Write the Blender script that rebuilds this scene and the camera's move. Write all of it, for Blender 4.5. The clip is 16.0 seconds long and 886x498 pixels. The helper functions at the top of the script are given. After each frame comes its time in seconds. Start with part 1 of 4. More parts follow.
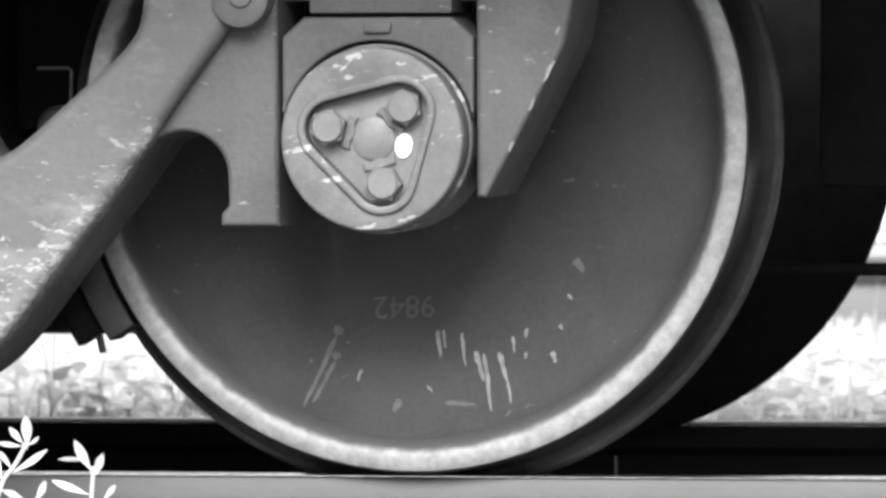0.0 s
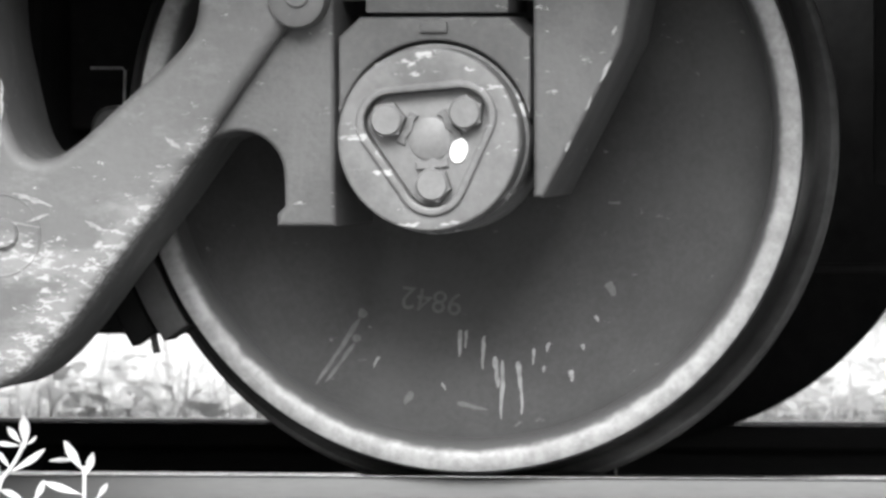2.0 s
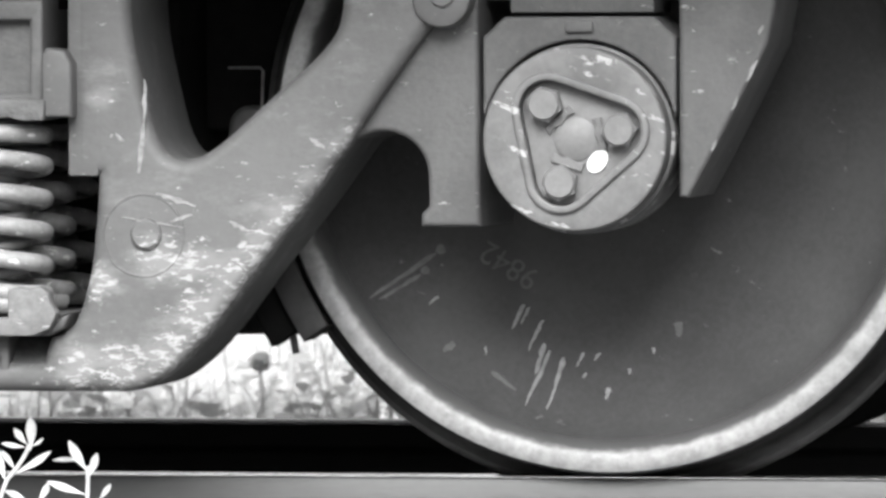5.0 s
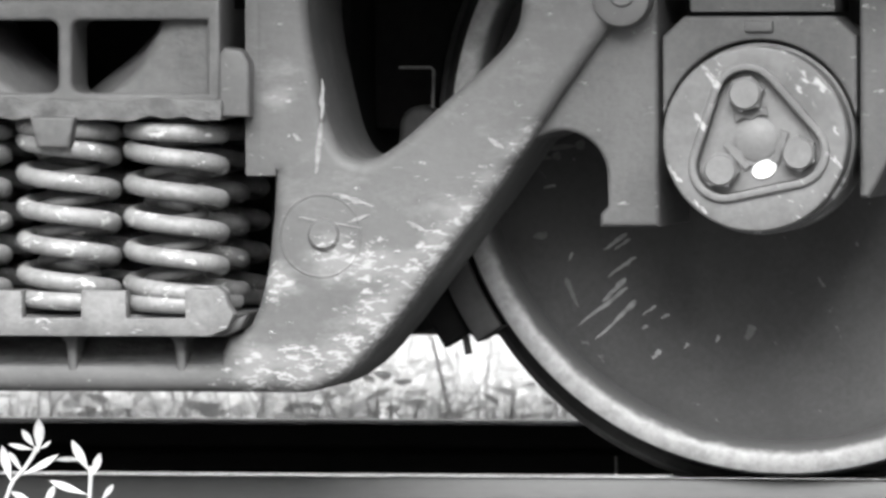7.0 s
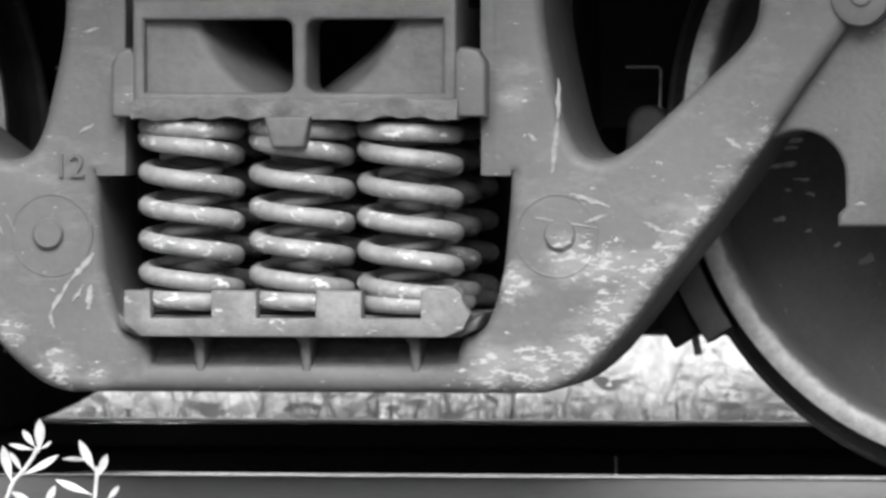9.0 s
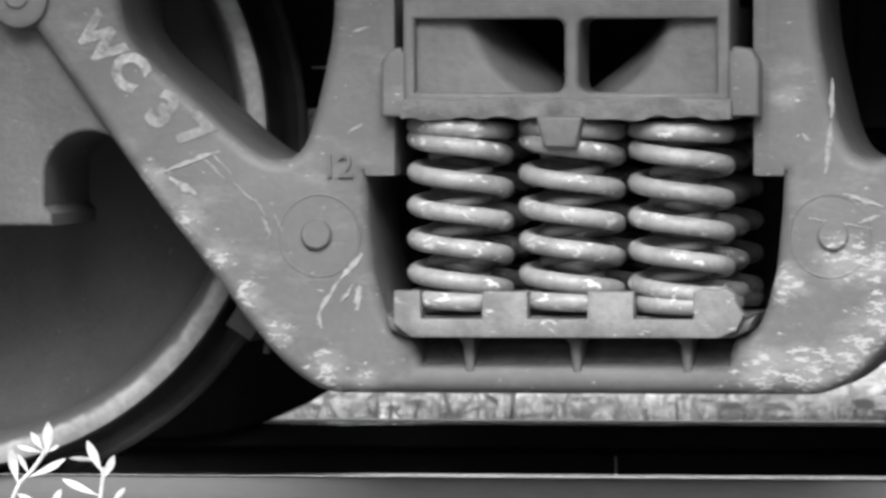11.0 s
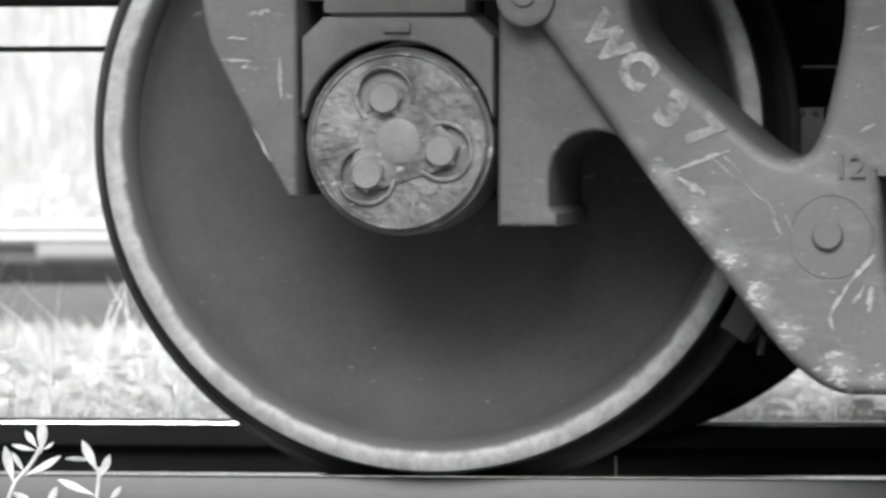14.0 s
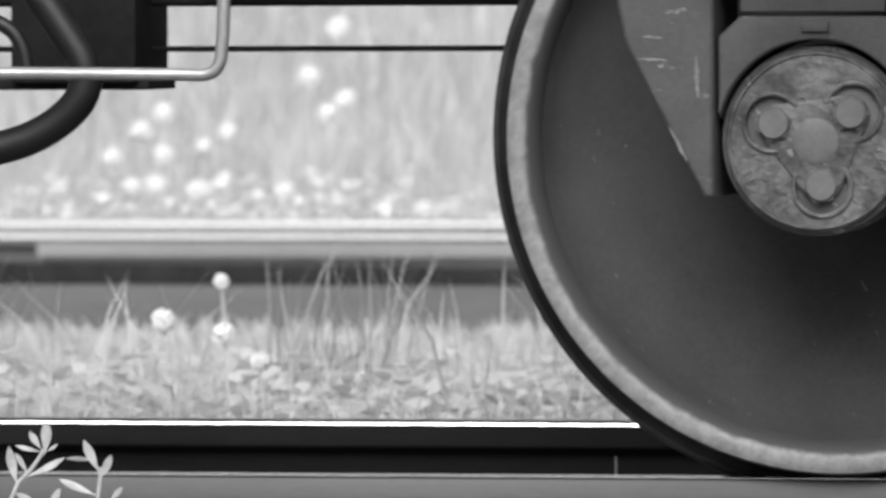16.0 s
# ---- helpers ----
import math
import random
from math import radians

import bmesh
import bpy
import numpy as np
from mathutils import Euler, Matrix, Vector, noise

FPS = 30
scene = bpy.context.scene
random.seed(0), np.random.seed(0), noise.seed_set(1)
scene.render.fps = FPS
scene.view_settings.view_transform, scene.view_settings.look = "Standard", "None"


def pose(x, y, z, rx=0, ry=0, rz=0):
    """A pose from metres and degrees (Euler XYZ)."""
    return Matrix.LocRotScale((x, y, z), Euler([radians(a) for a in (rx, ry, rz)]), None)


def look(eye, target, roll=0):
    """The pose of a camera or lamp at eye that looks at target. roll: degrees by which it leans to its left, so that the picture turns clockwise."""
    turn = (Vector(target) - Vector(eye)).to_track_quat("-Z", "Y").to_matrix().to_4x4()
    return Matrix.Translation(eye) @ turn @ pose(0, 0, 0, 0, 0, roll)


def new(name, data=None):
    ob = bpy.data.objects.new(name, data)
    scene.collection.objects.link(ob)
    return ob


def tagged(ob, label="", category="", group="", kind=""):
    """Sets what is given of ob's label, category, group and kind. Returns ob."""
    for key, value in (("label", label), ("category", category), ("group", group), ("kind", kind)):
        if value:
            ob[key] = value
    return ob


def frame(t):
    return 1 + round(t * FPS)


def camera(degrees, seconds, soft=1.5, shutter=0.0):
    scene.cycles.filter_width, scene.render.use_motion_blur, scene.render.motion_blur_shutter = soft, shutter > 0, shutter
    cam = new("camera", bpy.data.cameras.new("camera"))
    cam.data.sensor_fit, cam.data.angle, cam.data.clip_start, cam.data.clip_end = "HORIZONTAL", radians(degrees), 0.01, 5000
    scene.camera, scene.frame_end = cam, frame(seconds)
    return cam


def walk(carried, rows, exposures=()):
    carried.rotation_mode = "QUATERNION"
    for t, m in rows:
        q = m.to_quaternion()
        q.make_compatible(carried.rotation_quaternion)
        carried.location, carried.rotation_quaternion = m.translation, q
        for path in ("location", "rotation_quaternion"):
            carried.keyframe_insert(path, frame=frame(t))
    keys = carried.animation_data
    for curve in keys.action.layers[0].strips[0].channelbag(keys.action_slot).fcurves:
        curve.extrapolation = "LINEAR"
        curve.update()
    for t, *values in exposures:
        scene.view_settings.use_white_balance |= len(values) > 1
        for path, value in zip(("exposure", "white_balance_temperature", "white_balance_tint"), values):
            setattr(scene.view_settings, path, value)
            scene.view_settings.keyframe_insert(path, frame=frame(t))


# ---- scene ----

# camera: a long lens on a tripod beside the track, low over the rails
cam = camera(5.969, 16.0, soft=2.9, shutter=0.4)
cam.data.dof.use_dof = True
cam.data.dof.focus_distance = 10.85
cam.data.dof.aperture_fstop = 15.0
STAND = pose(1.7896, -11.0545, 0.6022, 90 - 1.5551, 0, 9.1955) @ pose(0, 0, 0, 0, 0, -0.161)
walk(cam, [(0.0, STAND), (16.0, STAND)], exposures=[(0.0, 1.48), (6.0, 1.44), (7.0, 1.40), (8.0, 1.18), (11.0, 1.15), (13.5, 1.08), (14.0, 0.94), (14.5, 0.82), (15.0, 0.66), (16.0, 0.22)])

# ---- light: bright high overcast ----
world = bpy.data.worlds.new("sky")
scene.world = world
world.use_nodes = True
wn = world.node_tree.nodes
sky = wn.new("ShaderNodeTexSky")
sky.sky_type, sky.sun_disc = "NISHITA", False
sky.sun_elevation, sky.sun_rotation = radians(41), radians(173)
sky.air_density, sky.dust_density = 1.0, 6.0
grey = wn.new("ShaderNodeRGBToBW")          # the film is black and white
world.node_tree.links.new(sky.outputs[0], grey.inputs[0])
world.node_tree.links.new(grey.outputs[0], wn["Background"].inputs[0])
wn["Background"].inputs[1].default_value = 0.055
lamp = bpy.data.lights.new("sun", "SUN")
lamp.energy, lamp.angle, lamp.color = 2.9, radians(44), (1, 1, 1)
sun = new("sun", lamp)
sun.matrix_world = look((0.3, -5.0, 4.4), (0, 0, 0))

# ---- materials ----


def node(nt, kind, **sockets):
    n = nt.nodes.new("ShaderNode" + kind)
    for key, value in sockets.items():
        n.inputs[key.replace("_", " ")].default_value = value
    return n


def ramp(nt, source, lo, hi):
    """A soft threshold from 0 at lo to 1 at hi."""
    n = nt.nodes.new("ShaderNodeMapRange")
    n.interpolation_type = "SMOOTHSTEP"
    nt.links.new(source, n.inputs[0])
    n.inputs[1].default_value, n.inputs[2].default_value = lo, hi
    return n.outputs[0]


def math_node(nt, op, a, b):
    n = nt.nodes.new("ShaderNodeMath")
    n.operation = op
    for socket, v in zip(n.inputs, (a, b)):
        if isinstance(v, (int, float)):
            socket.default_value = v
        else:
            nt.links.new(v, socket)
    return n.outputs[0]


def blend(nt, fac, a, b):
    n = nt.nodes.new("ShaderNodeMix")
    n.data_type = "FLOAT"
    nt.links.new(fac, n.inputs[0])
    for socket, v in ((n.inputs[2], a), (n.inputs[3], b)):
        if isinstance(v, (int, float)):
            socket.default_value = v
        else:
            nt.links.new(v, socket)
    return n.outputs[0]


def surface(name, dark, light, rough=0.6, metal=0.0, grain=60.0, stain=6.0, bump=0.3, depth=0.002,
            chips=None, stretch=(1, 1, 1), islands=False, gloss=0.5, wear=None, scuff=None, leafy=0.0, lie=0.5, lost=None):
    """A grey surface: broad stains between two tones, fine grain as colour and relief, and optional pale chips.
    chips: (tone, threshold, scale); wear: list of (centre, radius) round which the chips crowd; lie: the chips' slant;
    lost: (radius, width, tone) inside which a turned surface keeps its grime, with a ragged edge."""
    m = bpy.data.materials.new(name)
    m.use_nodes = True
    nt = m.node_tree
    bsdf = nt.nodes["Principled BSDF"]
    co = nt.nodes.new("ShaderNodeTexCoord").outputs["Object"]
    mp = nt.nodes.new("ShaderNodeMapping")
    mp.inputs["Scale"].default_value = stretch
    nt.links.new(co, mp.inputs[0])
    big = node(nt, "TexNoise", Scale=stain, Detail=5.0, Roughness=0.6)
    fine = node(nt, "TexNoise", Scale=grain, Detail=4.0, Roughness=0.65)
    for n in (big, fine):
        nt.links.new(mp.outputs[0], n.inputs["Vector"])
    mixed = math_node(nt, "ADD", math_node(nt, "MULTIPLY", big.outputs[0], 0.65), math_node(nt, "MULTIPLY", fine.outputs[0], 0.35))
    if islands:
        isl = nt.nodes.new("ShaderNodeNewGeometry").outputs["Random Per Island"]
        mixed = math_node(nt, "ADD", math_node(nt, "MULTIPLY", mixed, 0.4), math_node(nt, "MULTIPLY", isl, 0.6))
        tone = blend(nt, mixed, dark, light)
    else:
        tone = blend(nt, ramp(nt, mixed, 0.32, 0.68), dark, light)
    height = fine.outputs[0]
    if chips:
        paint, limit, scale = chips
        spots = node(nt, "TexNoise", Scale=scale, Detail=7.0, Roughness=0.7)
        warp = nt.nodes.new("ShaderNodeMapping")
        warp.inputs["Scale"].default_value = (0.55, 1, 1.4)
        warp.inputs["Rotation"].default_value = (0, lie, 0)
        nt.links.new(co, warp.inputs[0])
        nt.links.new(warp.outputs[0], spots.inputs["Vector"])
        value = spots.outputs[0]
        if wear:
            near = None
            for centre, radius in wear:
                far = nt.nodes.new("ShaderNodeVectorMath")
                far.operation = "DISTANCE"
                nt.links.new(co, far.inputs[0])
                far.inputs[1].default_value = centre
                here = math_node(nt, "SUBTRACT", 1.0, ramp(nt, far.outputs["Value"], radius * 0.2, radius))
                near = here if near is None else math_node(nt, "MAXIMUM", near, here)
            value = math_node(nt, "ADD", value, math_node(nt, "MULTIPLY", near, 0.15))
            if scuff:
                rub = node(nt, "TexNoise", Scale=16.0, Detail=8.0, Roughness=0.72)
                nt.links.new(warp.outputs[0], rub.inputs["Vector"])
                rubbed = ramp(nt, math_node(nt, "ADD", rub.outputs[0], math_node(nt, "MULTIPLY", near, 0.24)), 0.50, 0.80)
                tone = blend(nt, rubbed, tone, scuff)
        mask = ramp(nt, value, limit, limit + 0.03)
        tone = blend(nt, mask, tone, paint)
        height = math_node(nt, "SUBTRACT", height, math_node(nt, "MULTIPLY", mask, 0.5))
    if lost:
        edge, width, grime = lost
        flat = nt.nodes.new("ShaderNodeMapping")
        flat.inputs["Scale"].default_value = (1, 0, 1)
        nt.links.new(co, flat.inputs[0])
        out = nt.nodes.new("ShaderNodeVectorMath")
        out.operation = "LENGTH"
        nt.links.new(flat.outputs[0], out.inputs[0])
        ragged = node(nt, "TexNoise", Scale=38.0, Detail=6.0, Roughness=0.65)
        nt.links.new(co, ragged.inputs["Vector"])
        reach = math_node(nt, "ADD", out.outputs["Value"], math_node(nt, "MULTIPLY", math_node(nt, "SUBTRACT", ragged.outputs[0], 0.5), 0.014))
        tone = blend(nt, ramp(nt, reach, edge - width, edge + width), grime, tone)
    rgb = nt.nodes.new("ShaderNodeCombineColor")
    for socket in rgb.inputs:
        nt.links.new(tone, socket)
    nt.links.new(rgb.outputs[0], bsdf.inputs["Base Color"])
    nt.links.new(blend(nt, big.outputs[0], min(rough + 0.12, 1), max(rough - 0.12, 0.05)), bsdf.inputs["Roughness"])
    bsdf.inputs["Metallic"].default_value = metal
    bsdf.inputs["Specular IOR Level"].default_value = gloss
    b = node(nt, "Bump", Strength=bump, Distance=depth)
    nt.links.new(height, b.inputs["Height"])
    nt.links.new(b.outputs[0], bsdf.inputs["Normal"])
    if leafy:                              # thin leaves let light through
        thin = nt.nodes.new("ShaderNodeBsdfTranslucent")
        nt.links.new(rgb.outputs[0], thin.inputs[0])
        mix = nt.nodes.new("ShaderNodeMixShader")
        mix.inputs[0].default_value = leafy
        nt.links.new(bsdf.outputs[0], mix.inputs[1])
        nt.links.new(thin.outputs[0], mix.inputs[2])
        nt.links.new(mix.outputs[0], nt.nodes["Material Output"].inputs[0])
    return m


WEAR = [((x, -0.35, z), r) for x, z, r in (
    (0.60, 0.44, 0.05), (0.565, 0.39, 0.06), (0.53, 0.345, 0.07), (0.49, 0.30, 0.075), (0.45, 0.25, 0.085), (0.41, 0.21, 0.08),
    (0.36, 0.17, 0.075), (0.30, 0.15, 0.065), (0.24, 0.15, 0.06), (0.275, 0.26, 0.05), (0.275, 0.50, 0.035), (0.345, 0.30, 0.06), (0.39, 0.29, 0.06),
    (-0.545, 0.40, 0.035), (-0.50, 0.345, 0.04), (-0.46, 0.295, 0.04), (-0.42, 0.25, 0.04), (-0.38, 0.20, 0.045), (-0.32, 0.150, 0.05),
    (-0.27, 0.14, 0.035))]
M_FRAME = surface("cast_steel_paint", 0.084, 0.112, 0.6, grain=90, stain=7, bump=0.35, depth=0.002, chips=(0.34, 0.65, 105), wear=WEAR, scuff=0.19, lie=0.45)
M_JAW = surface("cast_steel_rough", 0.074, 0.108, 0.66, grain=110, stain=9, bump=0.5, depth=0.002, chips=(0.28, 0.635, 50))
M_WORN = surface("worn_ledge_steel", 0.10, 0.20, 0.6, grain=100, stain=18, bump=0.5, depth=0.002, chips=(0.36, 0.60, 50))
M_BOLSTER = surface("bolster_steel", 0.071, 0.108, 0.65, grain=70, stain=9, bump=0.6, depth=0.003, chips=(0.28, 0.70, 30))
M_RUSTY = surface("flaking_lip", 0.068, 0.130, 0.75, grain=45, stain=25, bump=1.0, depth=0.006)
M_SPRING = surface("worn_spring_steel", 0.15, 0.29, 0.45, grain=120, stain=16, bump=0.4, depth=0.0015, chips=(0.55, 0.585, 45), lie=0.1)
# darker than the outer coils: shade inside the springs is in this tone
M_INNER = surface("inner_spring_steel_shaded", 0.08, 0.13, 0.6, grain=120, stain=14, bump=0.3)
M_CAP = surface("cap_steel", 0.099, 0.155, 0.55, grain=90, stain=14, bump=0.5, depth=0.0018, chips=(0.38, 0.578, 26), lie=0.9)
M_CAP_OLD = surface("weathered_cap_steel", 0.055, 0.20, 0.5, grain=60, stain=26, bump=1.0, depth=0.004, chips=(0.32, 0.605, 50), metal=0.25)
M_BOLT = surface("bolt_steel", 0.130, 0.186, 0.5, grain=140, stain=30, bump=0.2)
M_SPOT = surface("white_paint_spot", 0.85, 0.9, 0.6)
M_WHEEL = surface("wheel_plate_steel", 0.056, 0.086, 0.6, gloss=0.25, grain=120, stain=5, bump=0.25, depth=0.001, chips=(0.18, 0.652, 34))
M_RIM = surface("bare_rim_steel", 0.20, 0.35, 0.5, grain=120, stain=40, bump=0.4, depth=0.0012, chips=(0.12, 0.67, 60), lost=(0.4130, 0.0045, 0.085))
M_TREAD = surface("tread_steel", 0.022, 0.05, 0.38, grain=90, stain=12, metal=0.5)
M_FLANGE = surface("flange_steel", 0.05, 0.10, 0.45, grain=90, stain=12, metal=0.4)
# grimy steel toned near black: deep shade is put into the colour
M_BLACK = surface("grimy_steel_shade_black", 0.008, 0.018, 0.8, gloss=0.12, grain=50, stain=6, bump=0.4)
M_SHOE = surface("brake_iron", 0.03, 0.055, 0.6, grain=60, stain=20, bump=0.5)
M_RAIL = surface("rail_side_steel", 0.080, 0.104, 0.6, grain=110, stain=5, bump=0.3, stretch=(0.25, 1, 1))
M_RAILTOP = surface("polished_rail_head", 0.85, 0.95, 0.13, metal=0.95, grain=80, stain=6, bump=0.1, stretch=(0.1, 1, 1))
# rail steel again, darkened to hold the shadow under the train
M_FARRAIL = surface("shade_toned_rail_steel", 0.010, 0.018, 0.75, gloss=0.2, grain=110, stain=5, bump=0.3, stretch=(0.25, 1, 1))
M_GLEAM = surface("gleaming_rail_head", 0.92, 0.97, 0.14, metal=0.85, grain=80, stain=6, bump=0.1, stretch=(0.1, 1, 1))
# second track's rail heads: their shine is painted as a near-white tone
M_PALE = surface("rail_head_painted_shine", 0.9, 0.97, 0.4, metal=0.1, grain=80, stain=6, bump=0.1, stretch=(0.1, 1, 1))
M_RUBBER = surface("rubber_hose", 0.008, 0.014, 0.5, grain=60, stain=8)
M_ROD = surface("galvanised_rod", 0.35, 0.5, 0.4, metal=0.5, grain=60, stain=8)
M_CHALK = surface("chalk", 0.12, 0.36, 0.9, grain=160, stain=45)
M_FAINT = surface("faded_chalk", 0.13, 0.27, 0.9, grain=160, stain=45)
M_WASH = surface("pale_drips", 0.217, 0.372, 0.8, grain=150, stain=60)
M_SCRATCH = surface("bared_metal_scratch", 0.161, 0.298, 0.6, grain=200, stain=90)
M_STEM = surface("grey_green_stems", 0.22, 0.34, 0.8, islands=True)
M_SMEAR = surface("faint_smears", 0.12, 0.17, 0.8, grain=150, stain=60)
M_TIE = surface("creosoted_timber", 0.008, 0.02, 0.85, grain=40, stain=9, bump=0.8, stretch=(3, 0.4, 1))
M_GROUND = surface("grass_soil", 0.34, 0.48, 0.95, grain=20, stain=1.5, bump=0.8, depth=0.02)
M_BALLAST = surface("ballast_stone", 0.05, 0.12, 0.95, grain=45, stain=14, bump=1.0, depth=0.02)
M_MEADOW = surface("meadow_ground", 0.42, 0.66, 0.95, grain=3, stain=0.5, bump=0.8, depth=0.05)
M_GRASS = surface("pale_grass", 0.60, 0.98, 0.7, islands=True, leafy=0.5, grain=30, stain=4)
M_FIELD = surface("sunlit_meadow", 0.40, 0.84, 0.8, islands=True, leafy=0.35, grain=20, stain=1)
M_LEAF = surface("willow_leaf", 0.55, 0.8, 0.55, leafy=0.25, grain=60, stain=30)
M_FLOWER = surface("white_seed_head", 0.85, 0.92, 0.8, grain=60)
M_KERB = surface("grey_kerb_concrete", 0.10, 0.15, 0.9, grain=30, stain=2, stretch=(0.2, 1, 1))
M_STRIP = surface("concrete_strip", 0.26, 0.36, 0.85, grain=30, stain=3, stretch=(0.2, 1, 1))

# ---- mesh helpers ----


def part(name, bm, material, parent=None, label="", sharp=35):
    """Links a bmesh (or a mesh) as ONE object, under a thing or a part."""
    if isinstance(bm, bpy.types.Mesh):
        me = bm
    else:
        me = bpy.data.meshes.new(name)
        bm.normal_update()
        bm.to_mesh(me)
        bm.free()
    me.polygons.foreach_set("use_smooth", [True] * len(me.polygons))
    me.set_sharp_from_angle(angle=radians(sharp))
    me.materials.clear()
    me.materials.append(material)
    ob = new(name, me)
    if parent:
        ob.parent = parent
    return tagged(ob, label)


def box(x0, x1, y0, y1, z0, z1, bevel=0.004, bm=None):
    """A bevelled block between two corners."""
    out = bm or bmesh.new()
    made = bmesh.ops.create_cube(out, size=1, matrix=Matrix.LocRotScale(((x0 + x1) / 2, (y0 + y1) / 2, (z0 + z1) / 2), None, (x1 - x0, y1 - y0, z1 - z0)))
    if bevel:
        edges = list({e for v in made["verts"] for e in v.link_edges})
        bmesh.ops.bevel(out, geom=edges, offset=bevel, segments=2, profile=0.6, affect="EDGES")
    return out


def inset(loop, by):
    """A closed loop moved to its left by a distance, with bounded corners."""
    out = []
    n = len(loop)
    for i in range(n):
        p, q, r = Vector(loop[i - 1]), Vector(loop[i]), Vector(loop[(i + 1) % n])
        d0, d1 = (q - p).normalized(), (r - q).normalized()
        m = Vector((-d0.y - d1.y, d0.x + d1.x))
        if m.length < 1e-4:
            m = Vector((-d0.y, d0.x))
        m.normalize()
        c = max(m.dot(Vector((-d0.y, d0.x))), 0.6)
        out.append(tuple(q + m * (by / c)))
    return out


def plate(loops, y0, y1, bevel=0.006, rings=3):
    """A cast plate: the outline, then any holes, in x, z, between two depths, with rounded edges."""
    clean = []
    for k, loop in enumerate(loops):
        pts = [p for i, p in enumerate(loop) if math.dist(p, loop[i - 1]) > 1e-5]
        area = sum(a[0] * b[1] - b[0] * a[1] for a, b in zip(pts, pts[1:] + pts[:1]))
        clean.append(pts if (area > 0) == (k == 0) else pts[::-1])
    bm = bmesh.new()
    steps = [(bevel * (1 - math.sin(a)), bevel * (1 - math.cos(a))) for a in [math.pi / 2 * i / rings for i in range(rings + 1)]]
    levels = [(by, y0 + dy) for by, dy in steps] + [(by, y1 - dy) for by, dy in steps[::-1]]
    front, back = [], []
    for loop in clean:
        made = []
        for by, y in levels:
            made.append([bm.verts.new((x, y, z)) for x, z in inset(loop, by)])
        for p, q in zip(made, made[1:]):
            for i in range(len(loop)):
                k = (i + 1) % len(loop)
                bm.faces.new((p[i], p[k], q[k], q[i]))
        front.append(made[0])
        back.append(made[-1])
    for caps in (front, back):
        around = [bm.edges.get((a, b)) for loop in caps for a, b in zip(loop, loop[1:] + loop[:1])]
        bmesh.ops.triangle_fill(bm, use_beauty=True, use_dissolve=False, edges=around, normal=(0, -1, 0))
    bmesh.ops.recalc_face_normals(bm, faces=bm.faces)
    return bm


def arc(cx, cz, r, a0, a1, n=12):
    return [(cx + r * math.cos(radians(a0 + (a1 - a0) * i / n)), cz + r * math.sin(radians(a0 + (a1 - a0) * i / n))) for i in range(n + 1)]


def smooth(points, rounds=2):
    """Rounds the corners of an open line of points."""
    for _ in range(rounds):
        out = [points[0]]
        for (ax, az), (bx, bz) in zip(points, points[1:]):
            out += [(ax * 0.75 + bx * 0.25, az * 0.75 + bz * 0.25), (ax * 0.25 + bx * 0.75, az * 0.25 + bz * 0.75)]
        points = out + [points[-1]]
    return points


def lathe(profile, n=128, closed=False, capped=True):
    """Turns a line of (radius, y) about the y axis."""
    bm = bmesh.new()
    rings = [[bm.verts.new((r * math.cos(2 * math.pi * i / n), y, r * math.sin(2 * math.pi * i / n))) for i in range(n)] for r, y in profile]
    pairs = list(zip(rings, rings[1:])) + ([(rings[-1], rings[0])] if closed else [])
    for a, b in pairs:
        for i in range(n):
            bm.faces.new((a[i], a[(i + 1) % n], b[(i + 1) % n], b[i]))
    if capped and not closed:
        for ring in (rings[0], rings[-1]):
            bm.faces.new(ring)
    bmesh.ops.recalc_face_normals(bm, faces=bm.faces)
    return bm


def tube(points, r, n=12, taper=None, bm=None):
    """A round bar along a line of points."""
    out = bm or bmesh.new()
    pts = [Vector(p) for p in points]
    side = None
    rings = []
    for i, p in enumerate(pts):
        d = (pts[min(i + 1, len(pts) - 1)] - pts[max(i - 1, 0)]).normalized()
        if side is None:
            side = d.orthogonal().normalized()
        side = (side - d * side.dot(d)).normalized()
        up = d.cross(side)
        rr = r * (taper(i / (len(pts) - 1)) if taper else 1)
        rings.append([out.verts.new(p + (side * math.cos(2 * math.pi * k / n) + up * math.sin(2 * math.pi * k / n)) * rr) for k in range(n)])
    for a, b in zip(rings, rings[1:]):
        for k in range(n):
            out.faces.new((a[k], a[(k + 1) % n], b[(k + 1) % n], b[k]))
    out.faces.new(rings[0][::-1])
    out.faces.new(rings[-1])
    return out


def hexagon(r, y0, y1):
    """A hexagonal bolt head about the y axis, its front edge chamfered."""
    bm = lathe([(r, y0 + 0.005), (r, y1)], n=6)
    # the turned face above the flats
    bm2 = lathe([(r * 0.78, y0), (r * 0.90, y0 + 0.0052)], n=24)
    me = bpy.data.meshes.new("face")
    bm2.to_mesh(me)
    bm2.free()
    bm.from_mesh(me)
    bpy.data.meshes.remove(me)
    return bm


RADIUS = 0.4485         # tread of a worn 36-inch wheel
HALF = 0.889            # half the truck's wheelbase
WORN = 0.003            # the second wheelset has been turned down
FAR = 1.505             # far rail's centre line behind the near one
MID = FAR / 2

